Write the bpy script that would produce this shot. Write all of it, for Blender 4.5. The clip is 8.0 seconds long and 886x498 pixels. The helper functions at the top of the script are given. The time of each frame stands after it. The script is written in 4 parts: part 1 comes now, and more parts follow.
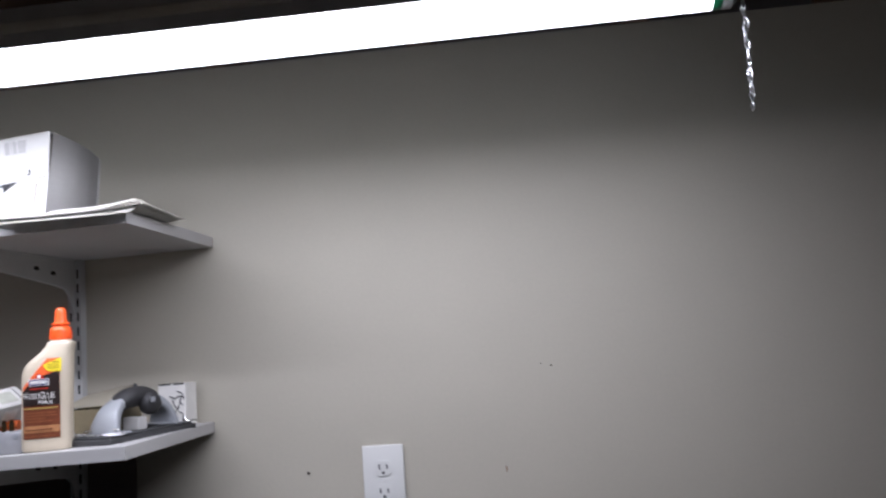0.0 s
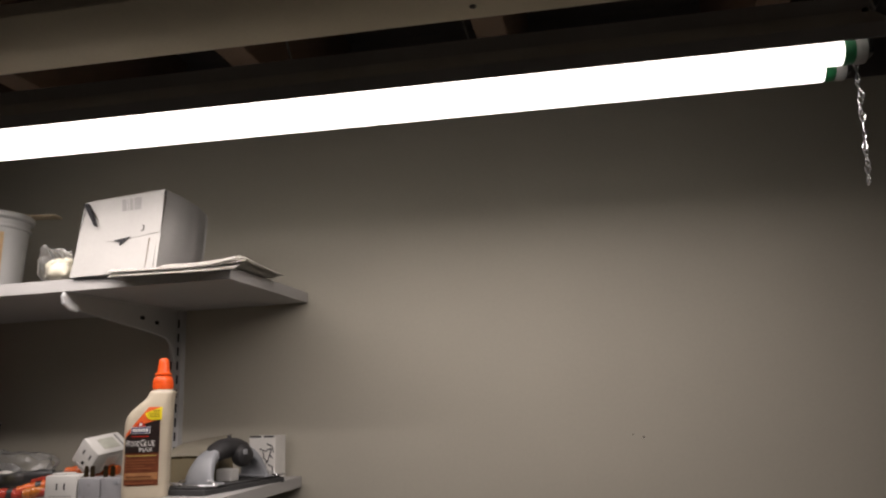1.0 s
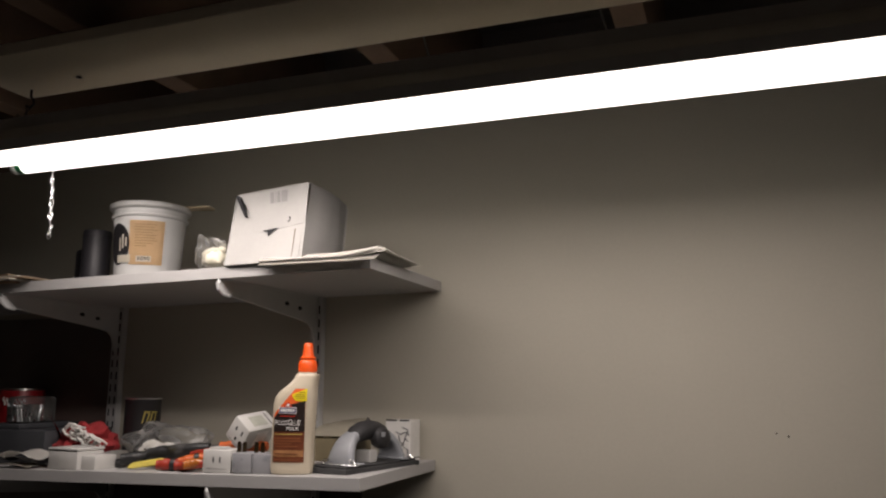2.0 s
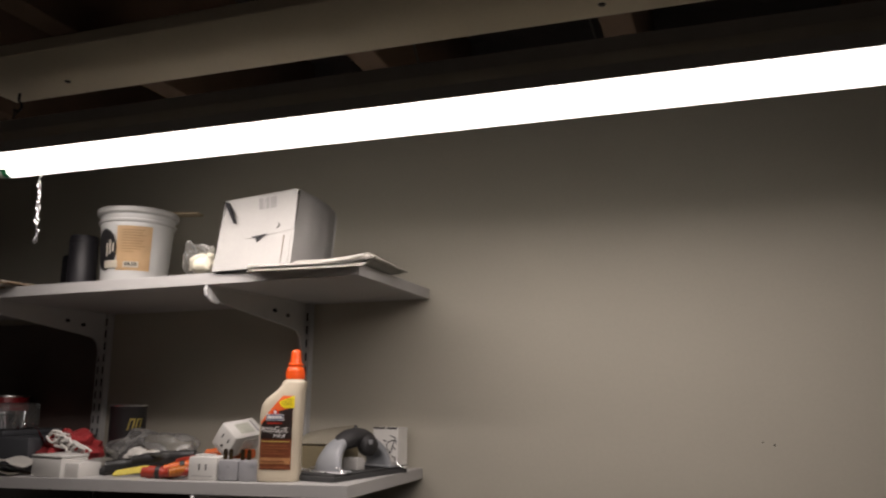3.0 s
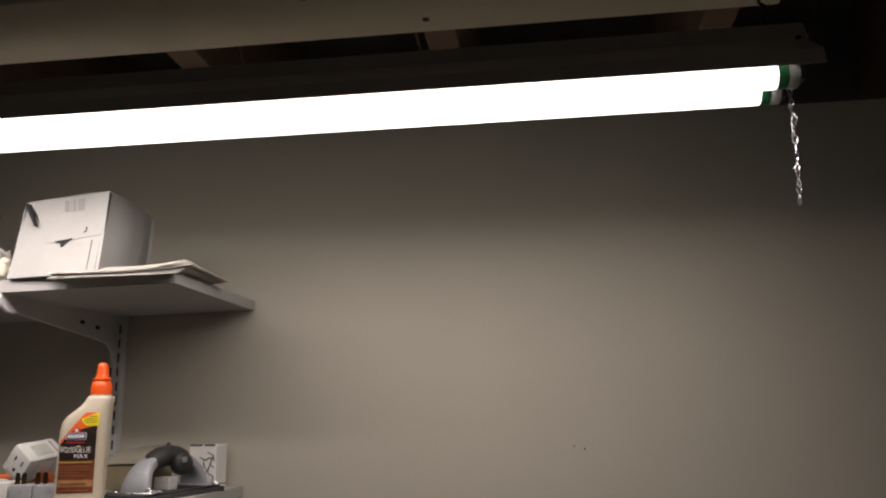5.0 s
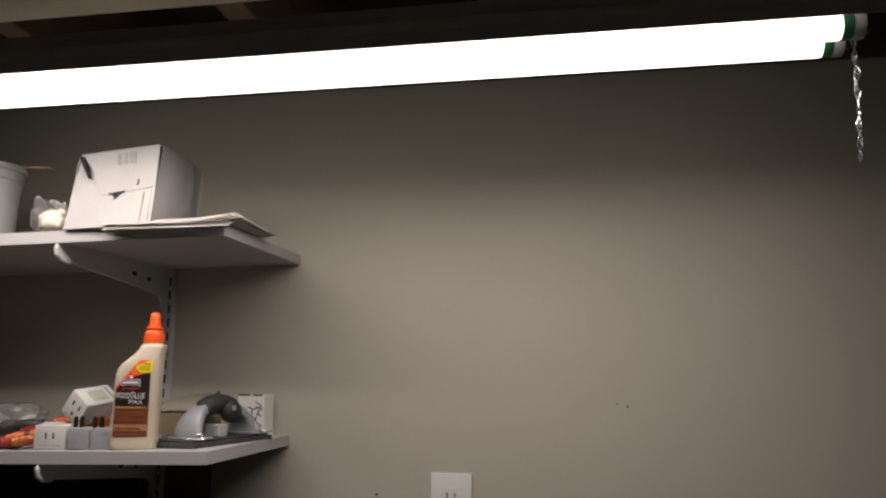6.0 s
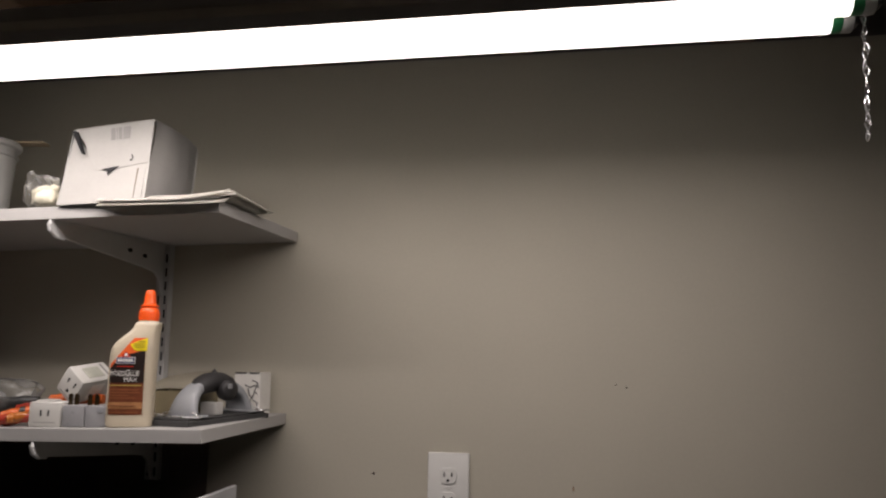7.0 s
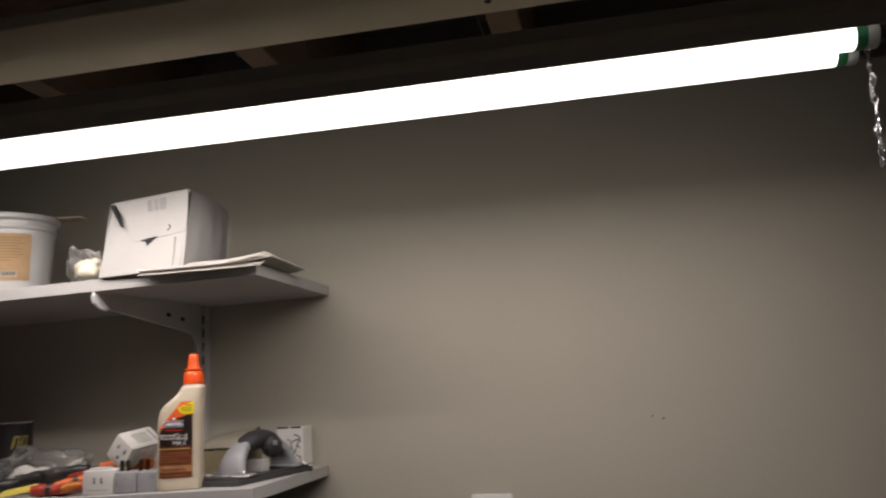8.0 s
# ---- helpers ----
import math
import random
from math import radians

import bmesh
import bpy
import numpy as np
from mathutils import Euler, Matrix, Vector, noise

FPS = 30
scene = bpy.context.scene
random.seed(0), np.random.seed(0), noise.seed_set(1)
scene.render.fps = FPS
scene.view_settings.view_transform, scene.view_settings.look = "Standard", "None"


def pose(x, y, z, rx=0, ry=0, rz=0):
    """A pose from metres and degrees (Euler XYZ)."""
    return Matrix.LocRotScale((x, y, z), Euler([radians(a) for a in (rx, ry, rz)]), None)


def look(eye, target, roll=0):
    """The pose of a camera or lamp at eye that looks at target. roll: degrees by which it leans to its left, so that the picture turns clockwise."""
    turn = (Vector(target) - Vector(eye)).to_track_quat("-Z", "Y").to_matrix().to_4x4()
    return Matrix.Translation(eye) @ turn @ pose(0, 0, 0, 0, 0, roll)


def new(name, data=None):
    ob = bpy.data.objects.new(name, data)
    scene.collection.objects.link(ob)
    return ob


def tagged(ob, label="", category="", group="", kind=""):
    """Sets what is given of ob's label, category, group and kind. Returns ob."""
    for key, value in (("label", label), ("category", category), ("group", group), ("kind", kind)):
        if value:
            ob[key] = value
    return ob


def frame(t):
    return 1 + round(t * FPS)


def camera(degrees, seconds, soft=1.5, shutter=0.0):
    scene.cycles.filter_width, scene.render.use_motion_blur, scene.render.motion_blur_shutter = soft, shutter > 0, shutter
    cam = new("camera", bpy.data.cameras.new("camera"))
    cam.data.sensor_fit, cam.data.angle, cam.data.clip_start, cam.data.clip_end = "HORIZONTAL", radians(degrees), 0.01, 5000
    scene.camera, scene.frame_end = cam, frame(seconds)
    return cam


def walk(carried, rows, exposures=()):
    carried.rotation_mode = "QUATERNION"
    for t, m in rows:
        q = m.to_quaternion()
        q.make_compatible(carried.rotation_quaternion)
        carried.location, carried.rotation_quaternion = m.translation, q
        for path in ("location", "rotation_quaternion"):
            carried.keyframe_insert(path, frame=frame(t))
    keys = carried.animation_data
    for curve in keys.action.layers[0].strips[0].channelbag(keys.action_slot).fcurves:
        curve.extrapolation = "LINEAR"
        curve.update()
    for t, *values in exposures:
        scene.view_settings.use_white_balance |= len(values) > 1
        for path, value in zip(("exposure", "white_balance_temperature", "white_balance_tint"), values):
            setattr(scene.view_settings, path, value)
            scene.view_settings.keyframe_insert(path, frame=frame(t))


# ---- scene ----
cam = camera(59.6, 8.0, soft=2.2, shutter=0.4)
PATH = [
    (0, (0.284, -1.316, 1.367), (0.098, 0.661, 1.602), -4.1),
    (0.2, (0.276, -1.316, 1.373), (0.048, 0.651, 1.654), -3.9),
    (0.3, (0.275, -1.318, 1.377), (0.022, 0.639, 1.702), -3.7),
    (0.4, (0.275, -1.321, 1.38), (-0.01, 0.626, 1.735), -3.4),
    (0.5, (0.274, -1.323, 1.382), (-0.052, 0.612, 1.766), -2.9),
    (0.6, (0.272, -1.323, 1.383), (-0.08, 0.605, 1.781), -2.4),
    (0.7, (0.27, -1.323, 1.384), (-0.096, 0.602, 1.783), -2.1),
    (0.8, (0.267, -1.323, 1.384), (-0.1, 0.603, 1.779), -1.8),
    (0.9, (0.265, -1.323, 1.384), (-0.107, 0.604, 1.769), -1.7),
    (1, (0.264, -1.323, 1.384), (-0.114, 0.604, 1.762), -1.5),
    (1.2, (0.266, -1.323, 1.383), (-0.119, 0.603, 1.765), -1.2),
    (1.3, (0.263, -1.325, 1.387), (-0.152, 0.595, 1.762), -1.3),
    (1.4, (0.257, -1.329, 1.394), (-0.282, 0.566, 1.738), -1.0),
    (1.5, (0.252, -1.333, 1.398), (-0.342, 0.548, 1.726), -0.9),
    (1.6, (0.25, -1.336, 1.397), (-0.379, 0.533, 1.728), -0.1),
    (1.7, (0.25, -1.337, 1.395), (-0.43, 0.514, 1.729), -0.1),
    (2.8, (0.24, -1.339, 1.386), (-0.416, 0.515, 1.748), 1.5),
    (3, (0.247, -1.339, 1.386), (-0.404, 0.515, 1.756), 0.6),
    (3.2, (0.251, -1.339, 1.385), (-0.349, 0.53, 1.764), -0.0),
    (3.4, (0.252, -1.34, 1.382), (-0.31, 0.538, 1.78), -0.2),
    (3.5, (0.252, -1.34, 1.381), (-0.286, 0.544, 1.784), -0.3),
    (3.8, (0.256, -1.339, 1.379), (-0.138, 0.576, 1.805), 0.1),
    (4, (0.259, -1.337, 1.379), (-0.089, 0.587, 1.798), -0.1),
    (4.2, (0.262, -1.335, 1.378), (-0.044, 0.598, 1.791), -0.4),
    (5.3, (0.273, -1.328, 1.373), (0.021, 0.612, 1.79), -0.9),
    (5.5, (0.273, -1.329, 1.375), (0.02, 0.614, 1.778), -1.1),
    (5.7, (0.27, -1.329, 1.372), (-0.044, 0.61, 1.747), -0.6),
    (5.8, (0.268, -1.329, 1.369), (-0.085, 0.609, 1.717), -0.2),
    (5.9, (0.264, -1.329, 1.367), (-0.1, 0.61, 1.7), 0.2),
    (6, (0.261, -1.328, 1.365), (-0.096, 0.614, 1.684), 0.4),
    (6.1, (0.258, -1.327, 1.364), (-0.091, 0.617, 1.678), 0.4),
    (6.2, (0.256, -1.324, 1.363), (-0.106, 0.618, 1.673), 0.6),
    (6.3, (0.254, -1.322, 1.363), (-0.105, 0.624, 1.659), 0.7),
    (6.4, (0.252, -1.319, 1.363), (-0.082, 0.633, 1.648), 0.9),
    (6.5, (0.252, -1.316, 1.363), (-0.027, 0.644, 1.648), 0.9),
    (6.6, (0.253, -1.314, 1.364), (-0.061, 0.638, 1.664), 0.9),
    (6.7, (0.258, -1.313, 1.367), (-0.143, 0.622, 1.67), 0.5),
    (6.8, (0.26, -1.312, 1.367), (-0.133, 0.625, 1.673), 1.1),
    (6.9, (0.264, -1.312, 1.369), (-0.095, 0.636, 1.647), 1.1),
    (7, (0.265, -1.312, 1.37), (-0.1, 0.637, 1.63), 0.8),
    (7.1, (0.263, -1.314, 1.37), (-0.117, 0.632, 1.629), 0.3),
    (7.2, (0.257, -1.318, 1.370), (-0.17, 0.611, 1.68), -0.2),
    (7.3, (0.247, -1.321, 1.371), (-0.169, 0.598, 1.746), -1.2),
    (7.4, (0.241, -1.323, 1.374), (-0.142, 0.599, 1.777), -1.6),
    (7.5, (0.240, -1.324, 1.378), (-0.151, 0.595, 1.787), -1.7),
    (7.6, (0.24, -1.327, 1.381), (-0.126, 0.599, 1.778), -1.8),
    (7.7, (0.242, -1.332, 1.383), (-0.118, 0.598, 1.765), -1.9),
    (7.8, (0.243, -1.337, 1.384), (-0.112, 0.596, 1.752), -2.3),
    (7.9, (0.246, -1.344, 1.385), (-0.122, 0.59, 1.74), -2.6),
    (8, (0.248, -1.351, 1.385), (-0.147, 0.579, 1.733), -3.0),
]
walk(cam, [(t, look(eye, target, roll)) for t, eye, target, roll in PATH], [
    (0, 0.78, 5300, 10), (0.3, 0.55, 5600, 10), (0.6, 0.08, 5950, 10), (0.9, 0.0, 6350, 10), (1.3, 0.0, 6500, 10), (6.45, 0.0, 6480, 10), (6.6, 0.1, 6180, 10), (6.8, 0.1, 6180, 10), (7.0, 0.0, 6450, 10), (7.1, 0.0, 6500, 10), (7.3, 0.06, 6150, 10), (7.6, 0.02, 6200, 10), (8, 0.0, 6450, 10)])

# ---- world and light ----
world = bpy.data.worlds.new("room_dark")
scene.world = world
world.use_nodes = True
world.node_tree.nodes["Background"].inputs[0].default_value = (0.55, 0.65, 0.9, 1)
world.node_tree.nodes["Background"].inputs[1].default_value = 0.0

TUBE_X0, TUBE_X1 = -0.7982, 0.5328
TUBES = ((-0.442, 1.7336), (-0.5157, 1.7215))
LAMP_POWER = 2.9
TUBE_GLOW = 2.7


def lamp_strip(y, z):
    """The downward light of one lit tube, as wide and long as its diffuser."""
    data = bpy.data.lights.new("tube_light", "AREA")
    data.shape, data.size, data.size_y = "RECTANGLE", TUBE_X1 - TUBE_X0 - 0.02, 0.024
    data.energy, data.color = LAMP_POWER, (1.0, 0.884, 0.845)
    ob = new("tube_light", data)
    ob.matrix_world = pose((TUBE_X0 + TUBE_X1) / 2, y, z - 0.0151)
    return ob


for ty, tz in TUBES:
    lamp_strip(ty, tz)


# ---- materials ----
def srgb(r, g, b):
    return tuple((c / 255 / 12.92) if c < 10 else ((c / 255 + 0.055) / 1.055) ** 2.4 for c in (r, g, b))


def mat(name, color, rough=0.5, metal=0.0, vary=0.12, scale=18.0, bump=0.15, fine=220.0, coat=0.0, island=0.0, emit=None, trans=0.0):
    """A procedural surface: broad mottling and fine grain in colour, roughness and relief, at object scale in metres."""
    m = bpy.data.materials.new(name)
    m.use_nodes = True
    nt = m.node_tree
    p = nt.nodes["Principled BSDF"]
    tc = nt.nodes.new("ShaderNodeTexCoord")
    n1, n2 = nt.nodes.new("ShaderNodeTexNoise"), nt.nodes.new("ShaderNodeTexNoise")
    n1.inputs["Scale"].default_value, n1.inputs["Detail"].default_value = scale, 4
    n2.inputs["Scale"].default_value, n2.inputs["Detail"].default_value = fine, 2
    for n in (n1, n2):
        nt.links.new(tc.outputs["Object"], n.inputs["Vector"])
    add = nt.nodes.new("ShaderNodeMath")
    add.operation = "MULTIPLY_ADD"
    nt.links.new(n2.outputs["Fac"], add.inputs[0])
    add.inputs[1].default_value = 0.35
    nt.links.new(n1.outputs["Fac"], add.inputs[2])
    ramp = nt.nodes.new("ShaderNodeMapRange")
    ramp.inputs["From Min"].default_value, ramp.inputs["From Max"].default_value = 0.35, 1.0
    ramp.inputs["To Min"].default_value, ramp.inputs["To Max"].default_value = 1 - vary, 1 + vary * 0.6
    nt.links.new(add.outputs[0], ramp.inputs["Value"])
    mul = nt.nodes.new("ShaderNodeVectorMath")
    mul.operation = "SCALE"
    mul.inputs[0].default_value = color[:3]
    nt.links.new(ramp.outputs[0], mul.inputs["Scale"])
    nt.links.new(mul.outputs[0], p.inputs["Base Color"])
    rr = nt.nodes.new("ShaderNodeMapRange")
    rr.inputs["To Min"].default_value, rr.inputs["To Max"].default_value = max(0.03, rough - 0.1), min(1, rough + 0.1)
    nt.links.new(n1.outputs["Fac"], rr.inputs["Value"])
    nt.links.new(rr.outputs[0], p.inputs["Roughness"])
    p.inputs["Metallic"].default_value = metal
    p.inputs["Coat Weight"].default_value = coat
    p.inputs["Transmission Weight"].default_value = trans
    if bump:
        b = nt.nodes.new("ShaderNodeBump")
        b.inputs["Strength"].default_value, b.inputs["Distance"].default_value = bump, 0.002
        nt.links.new(add.outputs[0], b.inputs["Height"])
        nt.links.new(b.outputs[0], p.inputs["Normal"])
    if emit:
        p.inputs["Emission Color"].default_value = (*emit[:3], 1)
        p.inputs["Emission Strength"].default_value = emit[3]
    return m


def film(name, tint, gloss=0.25, rough=0.12, cloud=0.25):
    """Thin clear plastic: mostly see-through, milky in patches, glossy at a slant."""
    m = bpy.data.materials.new(name)
    m.use_nodes = True
    nt = m.node_tree
    nt.nodes.remove(nt.nodes["Principled BSDF"])
    out = nt.nodes["Material Output"]
    tr, gl, df = (nt.nodes.new("ShaderNodeBsdf" + k) for k in ("Transparent", "Glossy", "Diffuse"))
    tr.inputs[0].default_value = (*tint, 1)
    gl.inputs["Roughness"].default_value = rough
    df.inputs[0].default_value = (0.75, 0.75, 0.72, 1)
    noise_tex = nt.nodes.new("ShaderNodeTexNoise")
    noise_tex.inputs["Scale"].default_value = 45
    mr = nt.nodes.new("ShaderNodeMapRange")
    mr.inputs["From Min"].default_value, mr.inputs["From Max"].default_value = 0.45, 0.8
    mr.inputs["To Max"].default_value = cloud
    nt.links.new(noise_tex.outputs["Fac"], mr.inputs["Value"])
    m1, m2 = nt.nodes.new("ShaderNodeMixShader"), nt.nodes.new("ShaderNodeMixShader")
    nt.links.new(mr.outputs[0], m1.inputs[0])
    nt.links.new(tr.outputs[0], m1.inputs[1])
    nt.links.new(df.outputs[0], m1.inputs[2])
    fr = nt.nodes.new("ShaderNodeFresnel")
    fr.inputs[0].default_value = 1.3
    fm = nt.nodes.new("ShaderNodeMath")
    fm.operation = "ADD"
    fm.inputs[1].default_value = gloss * 0.2
    nt.links.new(fr.outputs[0], fm.inputs[0])
    nt.links.new(fm.outputs[0], m2.inputs[0])
    nt.links.new(m1.outputs[0], m2.inputs[1])
    nt.links.new(gl.outputs[0], m2.inputs[2])
    nt.links.new(m2.outputs[0], out.inputs[0])
    return m


WALL = mat("painted_wall", (0.470, 0.441, 0.364), 0.75, vary=0.08, scale=2.2, bump=0.12, fine=160)
CEIL_WOOD = mat("old_joist_wood", (0.25, 0.17, 0.12), 0.8, vary=0.3, scale=9, bump=0.3)
BAY = mat("dark_subfloor", (0.20, 0.18, 0.175), 0.9, vary=0.3, scale=5)
BEAM = mat("painted_beam", (0.84, 0.77, 0.62), 0.7, vary=0.12, scale=5, bump=0.25)
ROOMWALL = mat("added_room_wall", (0.24, 0.23, 0.21), 0.85, vary=0.25, scale=3, bump=0.3)
FLOOR = mat("pale_bounce_floor", (0.56, 0.54, 0.50), 0.8, vary=0.25, scale=3, bump=0.3, fine=90)
MELAMINE = mat("white_melamine", (0.42, 0.412, 0.40), 0.42, vary=0.05, scale=9, bump=0.04)
STEEL_WHITE = mat("white_enamel_steel", (0.54, 0.54, 0.53), 0.4, vary=0.08, scale=25, bump=0.06)
SLOT = mat("dark_slot", (0.015, 0.015, 0.017), 0.9, bump=0)
REFLECTOR = mat("enamel_reflector", (0.80, 0.80, 0.79), 0.45, vary=0.08, scale=8, bump=0.05)
GLOW = mat("lit_diffuser", (0.9, 0.9, 0.9), 0.4, vary=0.0, bump=0, emit=(1.0, 0.915, 0.85, TUBE_GLOW))
GREEN = mat("green_end_band", (0.015, 0.17, 0.06), 0.45, vary=0.1)
CAPWHITE = mat("tube_end_cap", (0.42, 0.42, 0.41), 0.45, vary=0.1, scale=60)
ZINC = mat("zinc_chain", (0.75, 0.75, 0.76), 0.28, metal=1.0, vary=0.1, scale=80, bump=0.05)
DARKMETAL = mat("dark_metal", (0.06, 0.055, 0.05), 0.5, metal=0.7, vary=0.2)
CABLE = mat("grey_cable", (0.09, 0.09, 0.09), 0.6, bump=0.1)
PLATE = mat("white_cover_plastic", (0.70, 0.695, 0.67), 0.35, vary=0.03, bump=0.02)
DEVICEWHITE = mat("white_device_plastic", (0.57, 0.56, 0.53), 0.35, vary=0.03, bump=0.02)
PANEL = mat("dark_sheet_and_shade", (0.16, 0.12, 0.105), 0.7, vary=0.25, scale=12)
BOXBOARD = mat("white_boxboard", (0.38, 0.371, 0.352), 0.6, vary=0.1, scale=14, bump=0.12)
BOXIN = mat("box_inside", (0.25, 0.22, 0.18), 0.8, vary=0.2)
LABELGREY = mat("grey_print", (0.27, 0.265, 0.255), 0.6, vary=0.15, scale=120)
INK = mat("black_ink", (0.02, 0.02, 0.022), 0.5, vary=0.1, bump=0)
PAPER = mat("loose_paper", (0.74, 0.72, 0.67), 0.75, vary=0.1, scale=22, bump=0.15)
PAPERDARK = mat("greyed_paper", (0.40, 0.37, 0.31), 0.8, vary=0.2, scale=30)
PAILWHITE = mat("white_pail_plastic", (0.47, 0.47, 0.455), 0.33, vary=0.05, scale=20, bump=0.05)
PAILTAN = mat("tan_label", (0.66, 0.46, 0.25), 0.5, vary=0.1, scale=40, bump=0.03)
PAILDARK = mat("dark_label", (0.03, 0.028, 0.03), 0.45, vary=0.2)
PAILCREAM = mat("cream_label", (0.7, 0.65, 0.55), 0.5, vary=0.1)
TANPRINT = mat("brown_print", (0.50, 0.33, 0.16), 0.5, bump=0)
STICK = mat("bare_wood", (0.36, 0.29, 0.19), 0.75, vary=0.2, scale=25, bump=0.2)
GLUEBODY = mat("cream_glue_plastic", (0.55, 0.48, 0.365), 0.36, vary=0.05, scale=25, bump=0.05)
GLUEORANGE = mat("orange_cap_plastic", (0.85, 0.105, 0.012), 0.38, vary=0.06, scale=60, bump=0.05)
LABORANGE = mat("orange_label", (0.78, 0.13, 0.03), 0.4, vary=0.05, bump=0)
LABBLACK = mat("black_label", (0.022, 0.014, 0.012), 0.38, vary=0.2, scale=50, bump=0)
LABBROWN = mat("brown_label", (0.17, 0.05, 0.022), 0.4, vary=0.3, scale=50, bump=0)
LABWOOD = mat("wood_label", (0.32, 0.12, 0.048), 0.4, vary=0.25, scale=60, bump=0)
LABTAN = mat("tan_wood_label", (0.42, 0.20, 0.085), 0.4, vary=0.3, scale=80, bump=0)
BADGEINK = mat("olive_badge_ink", (0.40, 0.30, 0.02), 0.45, bump=0)
LABYELLOW = mat("yellow_label", (0.82, 0.66, 0.02), 0.4, vary=0.04, bump=0)
LABRED = mat("red_label", (0.5, 0.035, 0.02), 0.4, bump=0)
LABBLUE = mat("navy_label", (0.03, 0.035, 0.12), 0.4, bump=0)
LABWHITE = mat("white_label", (0.8, 0.78, 0.74), 0.45, bump=0)
SANDGREY = mat("grey_tool_plastic", (0.29, 0.30, 0.315), 0.42, vary=0.08, scale=35, bump=0.06)
CLAMPGREY = mat("pale_clamp_plastic", (0.46, 0.45, 0.43), 0.5, vary=0.1, scale=40)
SANDBLACK = mat("black_rubber", (0.022, 0.021, 0.022), 0.62, vary=0.2, scale=50, bump=0.2)
PADDARK = mat("dark_foam_pad", (0.045, 0.045, 0.045), 0.85, vary=0.25, scale=60, bump=0.3)
OLIVEGREY = mat("olive_grey_sticker", (0.42, 0.425, 0.36), 0.6, vary=0.2, scale=60)
LIDBEIGE = mat("beige_card", (0.42, 0.385, 0.30), 0.8, vary=0.15, scale=30)
KRAFT = mat("olive_kraft_card", (0.20, 0.165, 0.095), 0.8, vary=0.15, scale=30)
SPLITGREY = mat("grey_translucent_plastic", (0.30, 0.30, 0.31), 0.3, vary=0.1, scale=30, bump=0.03)
BRASS = mat("tarnished_brass", (0.12, 0.08, 0.042), 0.38, metal=1.0, vary=0.2, scale=90)
YELLOW = mat("yellow_plastic", (0.78, 0.66, 0.14), 0.4)
REDPLASTIC = mat("red_grip", (0.34, 0.035, 0.018), 0.42, vary=0.15)
ORANGEPL = mat("orange_grip", (0.58, 0.115, 0.016), 0.42, vary=0.12)
AMBER = mat("amber_grip", (0.42, 0.13, 0.02), 0.3, vary=0.15)
BLACKPL = mat("black_plastic", (0.02, 0.02, 0.02), 0.45, vary=0.2)
REDCLOTH = mat("red_cloth", (0.30, 0.022, 0.025), 0.9, vary=0.25, scale=40, bump=0.4, fine=500)
WHITEBIT = mat("white_tangle", (0.68, 0.66, 0.62), 0.55, vary=0.15, scale=60)
CANBLACK = mat("black_can_paint", (0.014, 0.012, 0.013), 0.48, vary=0.2)
CANLID = mat("can_lid_metal", (0.55, 0.55, 0.54), 0.3, metal=1.0, vary=0.15, scale=50)
GOLDPRINT = mat("gold_print", (0.55, 0.45, 0.12), 0.4, bump=0)
MACHINE = mat("charcoal_plastic", (0.045, 0.047, 0.052), 0.5, vary=0.15)
CLEARHARD = film("clear_hard_plastic", (0.82, 0.84, 0.86), 0.5, 0.05, 0.25)
BAGFILM = film("clear_bag_film", (0.95, 0.95, 0.94), 0.15, 0.32, 0.30)
CREAM = mat("cream_parts", (0.74, 0.70, 0.56), 0.5, vary=0.15, scale=70)
SPOTDARK = mat("dark_wall_mark", (0.06, 0.045, 0.04), 0.8, bump=0)
SPOTRUST = mat("rusty_wall_mark", (0.30, 0.21, 0.15), 0.8, vary=0.3, scale=200)
TINRED = mat("red_tin_paint", (0.34, 0.015, 0.02), 0.35, vary=0.15)
CYLDARK = mat("dark_blue_can", (0.016, 0.015, 0.018), 0.5, metal=0.0, vary=0.15)
BROWNFLAT = mat("brown_card", (0.22, 0.15, 0.09), 0.75, vary=0.25, scale=25)
CABINET = mat("black_cabinet_paint", (0.02, 0.02, 0.021), 0.5, vary=0.2, scale=10)
GREYPANEL = mat("grey_panel", (0.42, 0.43, 0.44), 0.45, vary=0.12, scale=20)


# ---- mesh helpers ----
def part(name, bm, material, parent=None, label="", smooth=False):
    """Links a bmesh as one mesh object under a thing or a part."""
    bmesh.ops.recalc_face_normals(bm, faces=bm.faces)
    me = bpy.data.meshes.new(name)
    bm.to_mesh(me)
    bm.free()
    me.materials.append(material)
    if smooth:
        me.polygons.foreach_set("use_smooth", [True] * len(me.polygons))
        me.set_sharp_from_angle(angle=radians(38))
    ob = new(name, me)
    ob.parent = parent
    if label:
        ob["label"] = label
    return ob


def thing(name, label, category, m=None, group=""):
    ob = new(name)
    ob.empty_display_size = 0.05
    if m is not None:
        ob.matrix_world = m
    return tagged(ob, label, category, group)


